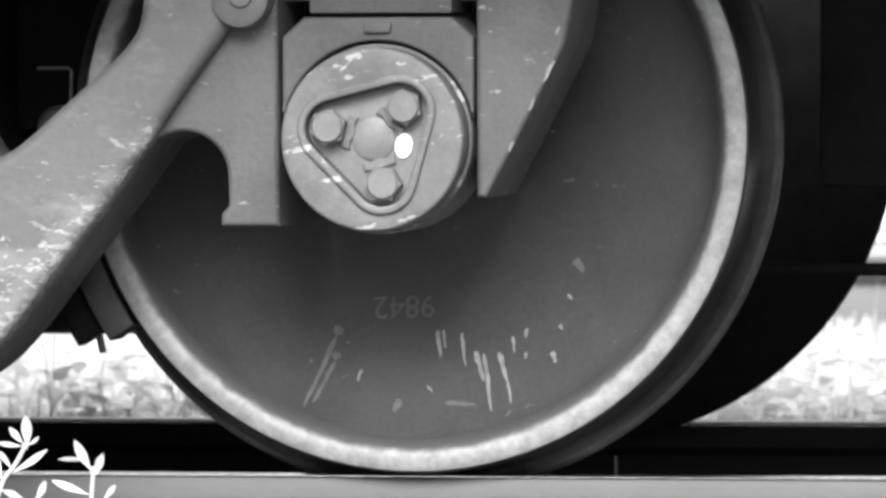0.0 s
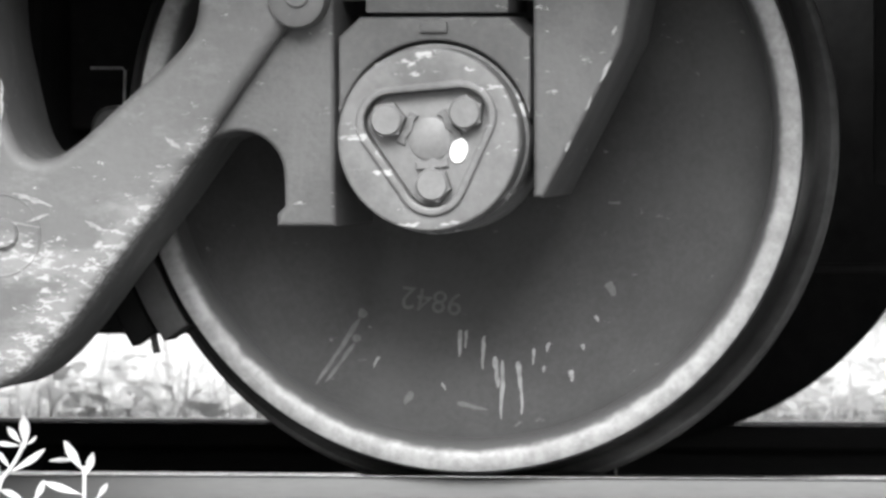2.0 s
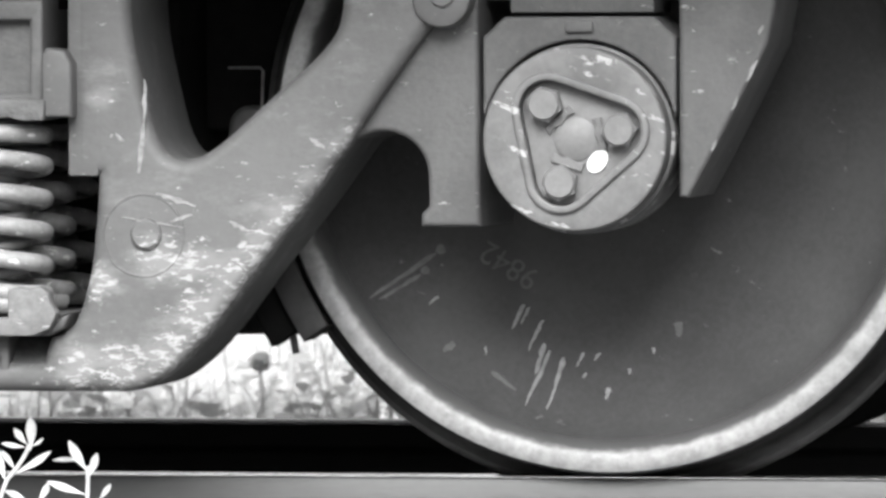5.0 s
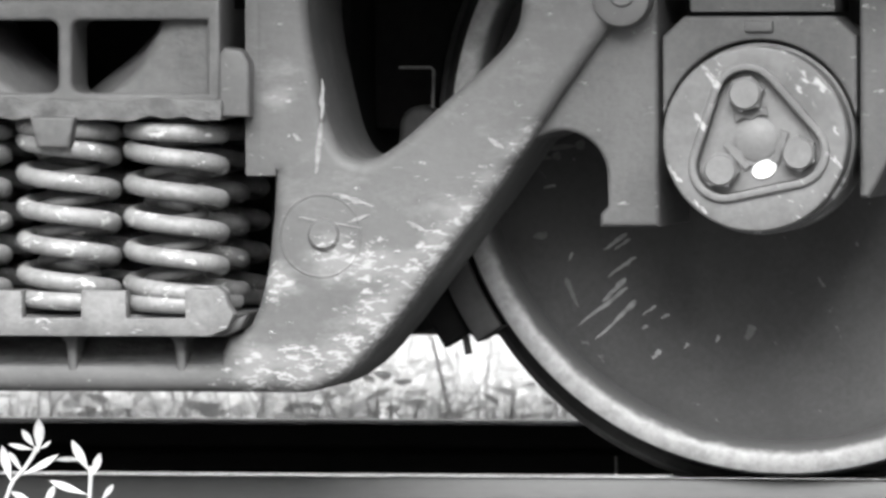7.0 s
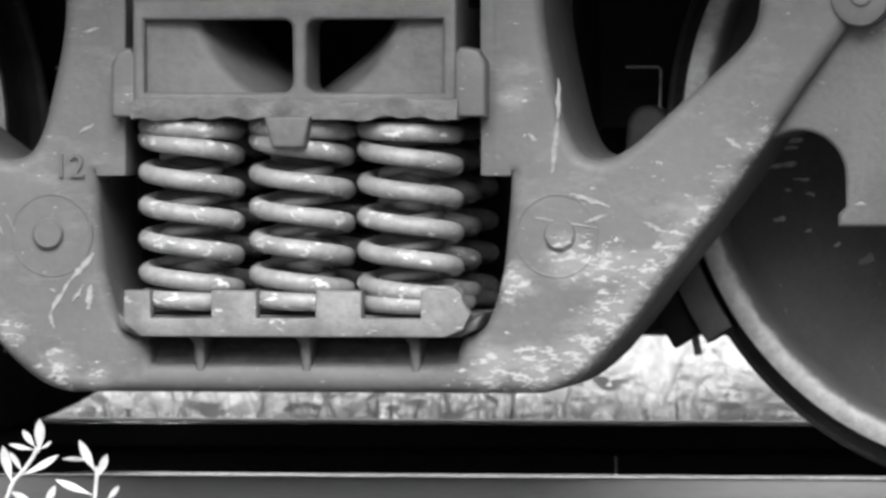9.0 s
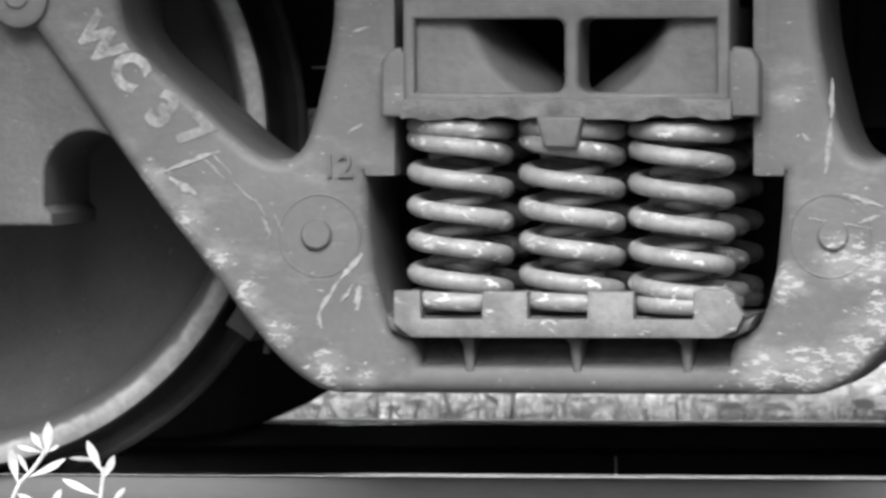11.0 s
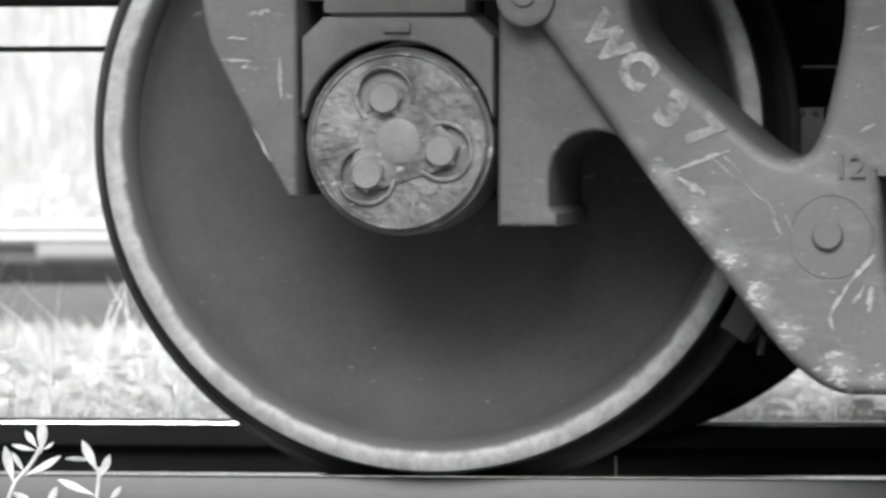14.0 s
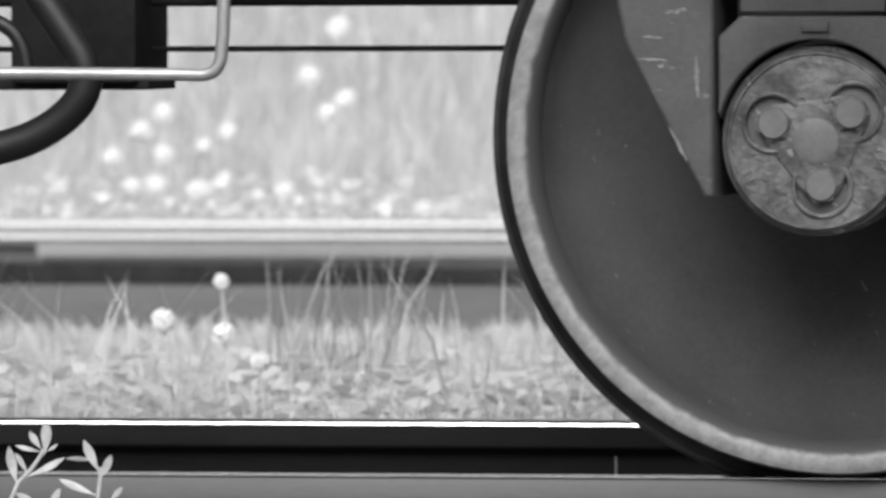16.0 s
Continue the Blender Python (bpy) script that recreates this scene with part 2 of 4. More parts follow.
def prism(x0, x1, loop, bevel=0.0):
    """A block along x whose section is a loop of (y, z)."""
    bm = bmesh.new()
    p = [bm.verts.new((x0, y, z)) for y, z in loop]
    q = [bm.verts.new((x1, y, z)) for y, z in loop]
    n = len(loop)
    for i in range(n):
        bm.faces.new((p[i], p[(i + 1) % n], q[(i + 1) % n], q[i]))
    bm.faces.new(p[::-1])
    bm.faces.new(q)
    bmesh.ops.recalc_face_normals(bm, faces=bm.faces)
    if bevel:
        bmesh.ops.bevel(bm, geom=bm.edges[:], offset=bevel, segments=2, profile=0.6, affect="EDGES")
    return bm


# ---- ground and track ----


def strip(x0, x1, profile, rounds=0):
    """A sheet swept along x over a line of (y, z)."""
    bm = bmesh.new()
    xs = [x0, x1]
    cols = [[bm.verts.new((x, y, z)) for y, z in profile] for x in xs]
    for i in range(len(profile) - 1):
        bm.faces.new((cols[0][i], cols[1][i], cols[1][i + 1], cols[0][i + 1]))
    return bm


ground = part("ground", strip(-900, 900, [(-600, -0.2), (-1.6, -0.2), (-0.9, -0.19), (2.4, -0.19), (3.2, -0.2), (10.2, -0.22), (11.06, -0.222), (11.48, -0.14), (13.6, -0.14), (14.6, -0.2), (14.9, -0.185)]), M_GROUND)
tagged(ground, "pale weedy ground beside the railway", "ground", kind="structure")
meadow = part("meadow", strip(-900, 900, [(14.9, -0.185), (40, 1.6), (120, 8.5), (900, 60)]), M_MEADOW)
tagged(meadow, "bright meadow that rises behind the second track", "meadow", kind="structure")
# the bed's unseen front part is added to cut light bounced onto the truck
ballast = part("ballast", strip(-80, 80, [(-4.2, -0.196), (-1.3, -0.180), (1.75, -0.180), (2.0, -0.186)]), M_BALLAST)
tagged(ballast, "dark stone ballast under the track, widened unseen to cut bounce light", "ballast", kind="structure")



def rail_profile():
    half = [(0, 0), (0.024, -0.0005), (0.032, -0.003), (0.0365, -0.010), (0.0375, -0.036), (0.034, -0.040), (0.012, -0.048), (0.0085, -0.060),
            (0.0085, -0.130), (0.014, -0.146), (0.07, -0.160), (0.074, -0.172)]
    return half + [(-y, z) for y, z in half[:0:-1]]


def rail(y, z, x0, x1, material, label):
    prof = rail_profile()
    bm = bmesh.new()
    a = [bm.verts.new((x0, y + py, z + pz)) for py, pz in prof]
    b = [bm.verts.new((x1, y + py, z + pz)) for py, pz in prof]
    n = len(prof)
    for i in range(n):
        bm.faces.new((a[i], b[i], b[(i + 1) % n], a[(i + 1) % n]))
    bm.faces.new(a)
    bm.faces.new(b[::-1])
    bmesh.ops.recalc_face_normals(bm, faces=bm.faces)
    ob = part("rail", bm, material)
    # the running band that wheels keep bright
    if y:
        low = 0.0045 if y < 5 else 0.018
        band = prism(x0, x1, [(y - 0.0375, z - low), (y - 0.0368, z - low * 0.45), (y + 0.030, z + 0.0010), (y + 0.033, z - low)])
    else:
        band = box(x0, x1, y - 0.031, y + 0.033, z - 0.0004, z + 0.0008, 0)
    part("running_band", band, (M_GLEAM if y < 5 else M_PALE) if y else M_RAILTOP, ob, "polished running surface")
    return tagged(ob, label, "rail", group="rails", kind="structure")


near_rail = rail(0, -0.0008, -30, 30, M_RAIL, "grey steel rail with a worn running surface")
far_rail = rail(FAR, -0.0008, -30, 30, M_FARRAIL, "steel rail toned dark for shade, with a shining top")
part("bond_wire", box(0.0175, 0.0200, FAR - 0.0125, FAR - 0.008, -0.085, -0.052, 0.0008), M_ROD, far_rail, "short pale bond wire on the web")
rail(12.0, 0.015, -60, 60, M_KERB, "pale blurred rail of the neighbouring track")
rail(13.5, 0.015, -60, 60, M_STRIP, "pale blurred rail of the neighbouring track")

# ---- wheelsets ----


def wheel_mesh():
    """Section of a freight wheel, outer face towards -y: hub, dished plate, rim, tread and flange."""
    plate_line = smooth([(0.09, 0.078), (0.16, 0.074), (0.24, 0.056), (0.305, 0.036), (0.350, 0.016), (0.382, -0.008), (0.398, -0.034)], 2)
    rim = [(0.405, -0.052), (0.413, -0.0635), (0.420, -0.0668), (0.434, -0.067), (0.4405, -0.063), (0.4435, -0.055), (0.4455, -0.03), (RADIUS, 0.0), (0.4505, 0.022), (0.455, 0.029), (0.467, 0.037), (0.4745, 0.044), (0.4765, 0.052), (0.474, 0.060), (0.466, 0.066)]
    back = [(0.41, 0.068), (0.395, 0.076), (0.36, 0.090), (0.20, 0.104), (0.15, 0.106), (0.13, 0.12)]
    return plate_line, rim, back


def wheelset(parent, worn=0.0):
    """An axle that carries two wheels; the axle is the mesh, the wheels its parts. worn: what the treads have lost in radius."""
    axle = part("wheelset", lathe([(0.07, -0.30), (0.08, -0.12), (0.1, -0.06), (0.1, 0.1), (0.085, 0.3), (0.08, MID), (0.085, FAR - 0.3), (0.1, FAR - 0.1), (0.1, FAR + 0.06), (0.08, FAR + 0.12), (0.07, FAR + 0.30)], 48), M_BLACK, parent, "dark forged axle between its wheels")
    plate_line, rim, back = wheel_mesh()
    for y, turn in ((0, 1), (FAR, -1)):
        def at(line):
            return [(r - worn if r > 0.3 else r, y + turn * q) for r, q in line]
        # the far wheel is a darker copy: its shade is painted into the tones
        near = turn == 1
        part("wheel_plate", lathe(at(plate_line + [(0.398, 0.064), (0.36, 0.084), (0.09, 0.096)]), capped=False), M_WHEEL if near else M_BLACK, axle, "dark grimy wheel plate, shade-toned on the far side")
        part("rim_face", lathe(at([(0.398, 0.0), (0.398, -0.0341)] + rim[:5] + [(0.4405, 0.0)]), closed=True), M_RIM if near else M_SHOE, axle, "bright scuffed rim face" if near else "far rim face with shade painted in")
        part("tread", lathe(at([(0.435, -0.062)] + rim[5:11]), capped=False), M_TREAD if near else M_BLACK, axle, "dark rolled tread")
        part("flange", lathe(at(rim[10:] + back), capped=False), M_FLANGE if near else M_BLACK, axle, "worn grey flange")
    return axle


def dish(r):
    """Depth of the plate's outer face at a radius."""
    line = wheel_mesh()[0]
    return float(np.interp(r, [p[0] for p in line], [p[1] for p in line]))


def wheel_marks(axle):
    """Pale drips, smears and a chalked number on the plate of the wheel."""
    drips = [(-52, -255, -55, -290, 7), (-44, -256, -46, -280, 5), (-21, -266, -25, -309, 6), (-8, -294, -4, -335, 9), (3, -300, -1, -376, 7),
             (22, -303, 27, -345, 8), (27, -345, 27, -372, 5), (46, -288, 43, -309, 5), (66, -282, 62, -294, 6), (58, -312, 57, -320, 6), (94, -320, 96, -335, 8),
             (111, -288, 113, -296, 6), (131, -252, 134, -260, 6), (-161, -280, -168, -294, 5), (-80, -322, -74, -332, 4)]
    smears = [(-176, -218, -184, -226, 17), (-184, -228, -240, -308, 8), (-186, -250, -192, -258, 14), (-192, -260, -228, -306, 7), (-118, -330, -128, -345, 12), (-60, -350, -20, -362, 7), (150, -210, 158, -228, 16)]
    for name, tone, rows in (("drip", M_WASH, drips), ("smear", M_SMEAR, smears)):
        for k, (x0, z0, x1, z1, w) in enumerate(rows):
            rng = random.Random(k)
            bm = bmesh.new()
            line = []
            d = Vector((x1 - x0, 0, z1 - z0)).normalized()
            side = Vector((-d.z, 0, d.x))
            n = 7
            for i in range(n + 1):
                f = i / n
                ww = w * 0.5 * (1 - 0.55 * f) * rng.uniform(0.7, 1.15) * (0.45 if i in (0, n) else 1)
                c = Vector((x0 + (x1 - x0) * f + rng.uniform(-1, 1), 0, z0 + (z1 - z0) * f))
                row = []
                for s in (-1, 1):
                    p = (c + side * s * ww) / 1000
                    p.y = dish(math.hypot(p.x, p.z)) - 0.0012
                    row.append(bm.verts.new(p))
                line.append(row)
            for p, q in zip(line, line[1:]):
                bm.faces.new((p[0], p[1], q[1], q[0]))
            made = bmesh.ops.extrude_face_region(bm, geom=bm.faces[:])
            bmesh.ops.translate(bm, verts=[v for v in made["geom"] if isinstance(v, bmesh.types.BMVert)], vec=(0, 0.003, 0))
            bmesh.ops.recalc_face_normals(bm, faces=bm.faces)
            part(name, bm, tone, axle)


def rounded_triangle(reach, r, turn=0):
    pts = []
    for k in range(3):
        a = turn + 90 + 120 * k
        pts += arc(reach * math.cos(radians(a)), reach * math.sin(radians(a)), r, a - 60, a + 60, 10)
    return pts


def turned(bm, degrees):
    bmesh.ops.rotate(bm, verts=bm.verts, cent=(0, 0, 0), matrix=Matrix.Rotation(radians(degrees), 3, "Y"))
    return bm


def cap_with_triangle(axle, turn):
    """End cap with a triangular well that holds three bolts. turn: degrees clockwise, 0 has a bolt on top."""
    R = 0.1175
    cap = part("end_cap", turned(plate([arc(0, 0, R, 0, 354, 59), rounded_triangle(0.052, 0.036)], -0.385, -0.30, 0.004), turn), M_CAP, axle, "pale scuffed steel end cap")
    part("cap_rim", turned(plate([rounded_triangle(0.052, 0.046), rounded_triangle(0.052, 0.0355)], -0.391, -0.37, 0.003), turn), M_CAP, axle, "raised triangular rim")
    part("locking_plate", turned(plate([rounded_triangle(0.052, 0.0352)], -0.368, -0.33, 0.002), turn), M_BOLT, axle, "flat locking plate in the well")
    part("centre_plug", lathe([(0.024, -0.372), (0.0275, -0.370), (0.0275, -0.35)], 32), M_BOLT, axle)
    part("bearing_cup", lathe([(0.108, -0.335), (0.121, -0.328), (0.1225, -0.32), (0.1225, -0.18), (0.115, -0.165)], 96), M_CAP, axle, "turned bearing cup")
    for k in range(3):
        a = radians(turn + 120 * k)
        m = Matrix.Translation((0.0585 * math.sin(a), 0, 0.0585 * math.cos(a))) @ Matrix.Rotation(radians(17 + 40 * k), 4, "Y")
        bm = hexagon(0.0235, -0.394, -0.365)
        bm.transform(m)
        part("bolt", bm, M_BOLT, axle, "hexagonal bolt head", sharp=20)
        tab = plate([[(-0.021, -0.021), (0.021, -0.021), (0.021, -0.033), (0.012, -0.03), (0.0, -0.034), (-0.012, -0.03), (-0.021, -0.033)]], -0.373, -0.366, 0.001, 1)
        tab.transform(Matrix.Translation((0.0585 * math.sin(a), 0, 0.0585 * math.cos(a))) @ Matrix.Rotation(a, 4, "Y"))
        part("lock_tab", tab, M_CAP, axle, "bent locking tab", sharp=20)
    spot = lathe([(0.012, -0.3715), (0.0125, -0.3705), (0.0125, -0.366)], 32)
    spot.transform(Matrix.Translation((0.040 * math.sin(radians(turn + 117 - 180)), 0, 0.040 * math.cos(radians(turn + 117 - 180)))) @ Matrix.Rotation(radians(turn + 20), 4, "Y") @ Matrix.Diagonal((0.9, 1, 1.3, 1)))
    part("paint_spot", spot, M_SPOT, axle, "white paint spot")


def cap_with_lobes(axle, turn):
    """Weathered end cap: three bolts on a locking plate, each half ringed by a horseshoe trough, and worn cast writing."""
    R, Y = 0.1165, 0.062
    def placed(bm, a, r, spin=0.0):
        bm.transform(Matrix.Translation((r * math.sin(a), Y, r * math.cos(a))) @ Matrix.Rotation(a + spin, 4, "Y"))
        return bm
    holes = []
    for k in range(3):
        a = turn + 120 * k
        x, z = 0.0600 * math.sin(radians(a)), 0.0600 * math.cos(radians(a))
        holes.append(arc(x, z, 0.0340, 0, 345, 23))
    part("end_cap", placed(plate([arc(0, 0, R, 0, 354, 59)] + holes, -0.385, -0.31, 0.004), 0, 0), M_CAP_OLD, axle, "weathered end cap with worn cast writing")
    part("well_floor", placed(lathe([(0.10, -0.366), (0.10, -0.33)], 48), 0, 0), M_CAP, axle)
    part("locking_plate", placed(turned(plate([rounded_triangle(0.0520, 0.0265)], -0.3878, -0.366, 0.002), turn), 0, 0), M_CAP_OLD, axle, "worn triangular locking plate")
    part("cap_edge", placed(lathe([(0.1075, -0.381), (0.110, -0.3885), (0.1125, -0.3885), (0.1165, -0.381)], 96, True), 0, 0), M_CAP_OLD, axle)
    part("outer_ring", lathe([(0.113, -0.316), (0.1205, -0.312), (0.1215, -0.305), (0.1215, -0.27), (0.113, -0.27)], 96), M_CAP, axle)
    part("bearing_cup", lathe([(0.108, -0.285), (0.121, -0.278), (0.1225, -0.27), (0.1225, -0.18), (0.115, -0.165)], 96), M_CAP, axle, "turned bearing cup")
    part("centre_plug", placed(lathe([(0.024, -0.3900), (0.0285, -0.3885), (0.0295, -0.36)], 32), 0, 0), M_BOLT, axle)
    for k in range(3):
        a = radians(turn + 120 * k)
        part("bolt", placed(hexagon(0.0235, -0.400, -0.365), a, 0.0575, radians(11 + 50 * k)), M_BOLT, axle, "hexagonal bolt head", sharp=20)
        lip = plate([arc(0, 0, 0.0400, -35, 215, 24) + arc(0, 0, 0.0335, 215, -35, 24)], -0.3905, -0.38, 0.003, 2)
        part("well_lip", placed(lip, a, 0.0600), M_CAP_OLD, axle, "horseshoe lip about the bolt")
        # unreadable cast letters between the bolts
        for j in range(9):
            b = a + radians(60 + (j - 4) * 6.5)
            for rr, hh in ((0.098 + 0.0015 * math.sin(5 * j + k), 0.012), (0.080, 0.007 + 0.002 * math.sin(4 * j + 2 * k))):
                if (7 * j + 3 * k + int(rr * 1000)) % 4 == 0:
                    continue
                bar = box(-0.0016, 0.0016, -0.3865, -0.384, -hh / 2, hh / 2, 0.0006)
                part("cast_mark", placed(bar, b, rr, 0.25 * math.sin(3.1 * j)), M_CAP_OLD, axle)


# ---- the truck ----
truck = tagged(new("freight_truck"), "grey cast-steel railway freight truck on two wheelsets, scuffed and chipped", "railway truck")


def mirrored(line):
    return [(-x, z) for x, z in line[::-1]]


def frame_loops():
    """Outline and openings of the cast side frame, symmetric about the truck's middle."""
    lower = [(0.222, 0.124), (0.26, 0.124)] + smooth([(0.27, 0.124), (0.325, 0.124), (0.375, 0.158), (0.420, 0.211)], 2) + [(0.460, 0.265), (0.539, 0.365), (0.603, 0.454), (0.652, 0.525), (0.698, 0.588)]
    top = [(0.74, 0.64), (0.76, 0.70), (0.76, 0.84)]
    spring = [(0.233, 0.70), (0.233, 0.402), (0.268, 0.402), (0.266, 0.36), (0.258, 0.28), (0.246, 0.235), (0.236, 0.212), (0.222, 0.200), (0.207, 0.196), (0.200, 0.180), (0.196, 0.162)]
    half = [(0.10, 0.124)] + lower + top
    outer = half + mirrored(half)
    opening = spring + mirrored(spring)
    window = smooth([(0.590, 0.70), (0.588, 0.615), (0.575, 0.572), (0.49, 0.498), (0.415, 0.430), (0.375, 0.418), (0.345, 0.440), (0.325, 0.520), (0.309, 0.60), (0.312, 0.70)], 2)
    return [outer, opening, window, mirrored(window)]


def pedestal_loops():
    inner = [(0.58, 0.44)] + arc(0.635, 0.400, 0.058, 110, 0, 12) + [(0.694, 0.362), (0.684, 0.352), (0.684, 0.336), (0.760, 0.336), (0.758, 0.60), (0.757, 0.66), (0.60, 0.66)]
    return [inner]


def jaw_loops():
    return [[(1.018, 0.66), (1.018, 0.60), (1.018, 0.374), (1.030, 0.373), (1.038, 0.388), (1.071, 0.450), (1.107, 0.520), (1.132, 0.570), (1.142, 0.620), (1.144, 0.72), (1.02, 0.72)]]


def side_frame(parent):
    frame_part = part("side_frame", plate(frame_loops(), -0.367, -0.088, 0.018, 6), M_FRAME, parent, "grey cast side frame with chipped paint and scratches", sharp=50)
    for side in (1, -1):
        def flip(loops):
            return loops if side == 1 else [mirrored(l) for l in loops]
        part("pedestal_leg", plate(flip(pedestal_loops()), -0.335, -0.04, 0.007), M_JAW, frame_part, "rough cast pedestal leg")
        part("pedestal_jaw", plate(flip(jaw_loops()), -0.345, -0.09, 0.007, 3), M_JAW, frame_part, "rough cast outer jaw")
        roof = box(0.80, 0.985, -0.335, -0.17, 0.609, 0.72, 0.004)
        box(0.74, 1.04, -0.27, -0.18, 0.625, 0.74, 0.004, roof)
        if side == -1:
            bmesh.ops.scale(roof, vec=(-1, 1, 1), verts=roof.verts)
            bmesh.ops.reverse_faces(roof, faces=roof.faces)
        part("pedestal_roof", roof, M_JAW, frame_part)
        boss = lathe([(0.030, -0.381), (0.036, -0.378), (0.038, -0.370), (0.038, -0.33)], 40)
        boss.transform(Matrix.Translation((side * 0.717, 0, 0.628)))
        part("pin_boss", boss, M_FRAME, frame_part, "round pin boss")
        pin = lathe([(0.014, -0.386), (0.016, -0.384), (0.016, -0.375)], 24)
        pin.transform(Matrix.Translation((side * 0.719, 0, 0.632)))
        part("pin", pin, M_FRAME, frame_part)
        ring = lathe([(0.050, -0.3655), (0.0515, -0.3680), (0.0535, -0.3680), (0.055, -0.3655)], 48, True)
        ring.transform(Matrix.Translation((side * 0.328, 0, 0.325)))
        part("cast_ring", ring, M_FRAME, frame_part)
        knob = lathe([(0.017, -0.375), (0.0195, -0.3725), (0.0205, -0.362)], 32)
        knob.transform(Matrix.Translation((side * 0.332, 0, 0.327)))
        part("cast_knob", knob, M_FRAME, frame_part, "round cast knob with a worn face")
        adapter = [arc(side * HALF, RADIUS, 0.1255, 12, 168, 30)[i] for i in range(31)]
        loop = adapter + [(side * HALF - 0.124, 0.488), (side * HALF - 0.124, 0.578), (side * HALF - 0.096, 0.604), (side * HALF + 0.096, 0.604), (side * HALF + 0.124, 0.578), (side * HALF + 0.124, 0.488)]
        ad = part("bearing_adapter", plate([loop], -0.337, -0.18, 0.004), M_JAW, frame_part, "bearing adapter seated over the cup")
        part("adapter_lug", box(side * HALF - 0.018, side * HALF + 0.018, -0.345, -0.33, 0.584, 0.598, 0.003), M_JAW, frame_part)
        # wear plates that line the columns
        part("wear_plate", box(min(side * 0.230, side * 0.270), max(side * 0.230, side * 0.270), -0.3665, -0.148, 0.401, 0.72, 0.004), M_FRAME, frame_part)
    # recessed pockets along the lower beam
    part("beam_shelf", plate([[(-0.215, 0.196), (0.205, 0.196), (0.226, 0.206), (0.236, 0.226), (0.222, 0.2185), (-0.226, 0.2185), (-0.240, 0.226), (-0.236, 0.206)]], -0.380, -0.16, 0.004), M_FRAME, frame_part, "spring seat ledge")
    return frame_part


near_frame = side_frame(truck)
LOWER = [(-0.255, 0.204), (-0.285, 0.196), (-0.312, 0.182), (-0.343, 0.164), (-0.364, 0.149), (-0.3655, 0.142), (-0.345, 0.130), (-0.165, 0.130), (-0.165, 0.204)]
part("lower_beam", prism(-0.228, 0.228, LOWER), M_RUSTY, near_frame, "hollowed lower beam of the side frame", sharp=60)
for x in (-0.142, -0.004, 0.138):
    rib = plate([[(x - 0.016, 0.204), (x + 0.012, 0.204), (x + 0.014, 0.150), (x + 0.002, 0.150), (x - 0.002, 0.186)]], -0.366, -0.24, 0.004)
    for v in rib.verts:
        if v.co.y < -0.30:
            v.co.y += max(v.co.z - 0.165, 0) * 0.2
    part("beam_rib", rib, M_FRAME, near_frame, "worn web under the spring seat")


def spring_seat(parent):
    """A ledge under the springs with four upstanding lugs on its front edge, one of them battered."""
    loop = [(-0.204, 0.1965), (0.190, 0.1965), (0.213, 0.206), (0.222, 0.226), (0.214, 0.238), (0.211, 0.252), (0.200, 0.261), (0.184, 0.257), (0.170, 0.260), (0.158, 0.256),
            (0.158, 0.2205), (0.082, 0.2205), (0.082, 0.2555), (0.023, 0.2555), (0.022, 0.2205), (-0.054, 0.2205), (-0.054, 0.2555), (-0.112, 0.2555), (-0.113, 0.2205),
            (-0.191, 0.2205), (-0.192, 0.2560), (-0.226, 0.2560), (-0.227, 0.214)]
    seat = part("spring_seat", plate([loop], -0.405, -0.374, 0.004, 2), M_WORN, parent, "worn spring seat ledge with upstanding lugs")
    part("seat_plate", plate([[(-0.226, 0.2185), (-0.226, 0.2240), (0.222, 0.2240), (0.222, 0.2185)]], -0.376, -0.12, 0.002), M_JAW, seat)
    return seat


spring_seat(near_frame)


def coil(r, wire, z0, z1, turns, phase=0.0, left=1):
    n = int(turns * 36)
    pts = []
    for i in range(n + 1):
        f = i / n
        # the ends are ground flat: close pitch at both ends
        g = f * turns
        lead = 0.55
        if g < 1:
            h = lead * g * 0.6
        elif g > turns - 1:
            h = lead * 0.6 + (turns - 2) + lead * 0.6 * (g - turns + 1)
        else:
            h = lead * 0.6 + (g - 1)
        h /= (turns - 2) + 2 * lead * 0.6
        a = phase + left * 2 * math.pi * g
        pts.append((r * math.cos(a), r * math.sin(a), z0 + wire + h * (z1 - z0 - 2 * wire)))
    return tube(pts, wire, 14)


outer_mesh = part("coil_spring", coil(0.0570, 0.0118, 0.2245, 0.478, 6.7, 1.03, -1), M_SPRING, truck, "thick coil spring with worn paint").data
inner_mesh = None
first = True
for row, y in enumerate((-0.335, -0.19, -0.045)):
    for x in (-0.1505, -0.006, 0.1345):
        if first:
            ob = bpy.data.objects["coil_spring"]
        else:
            ob = tagged(new("coil_spring", outer_mesh), "thick coil spring with worn paint")
            ob.parent = truck
        ob.location = (x, y, 0.0)
        ob.rotation_euler = (0, 0, radians(-15 if abs(x) < 0.1 else -118 if x > 0 else 0) + row * 0.7)
        first = False
        if inner_mesh is None:
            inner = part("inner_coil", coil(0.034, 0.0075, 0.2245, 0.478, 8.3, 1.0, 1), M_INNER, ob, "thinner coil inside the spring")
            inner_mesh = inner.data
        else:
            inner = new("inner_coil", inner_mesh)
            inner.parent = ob


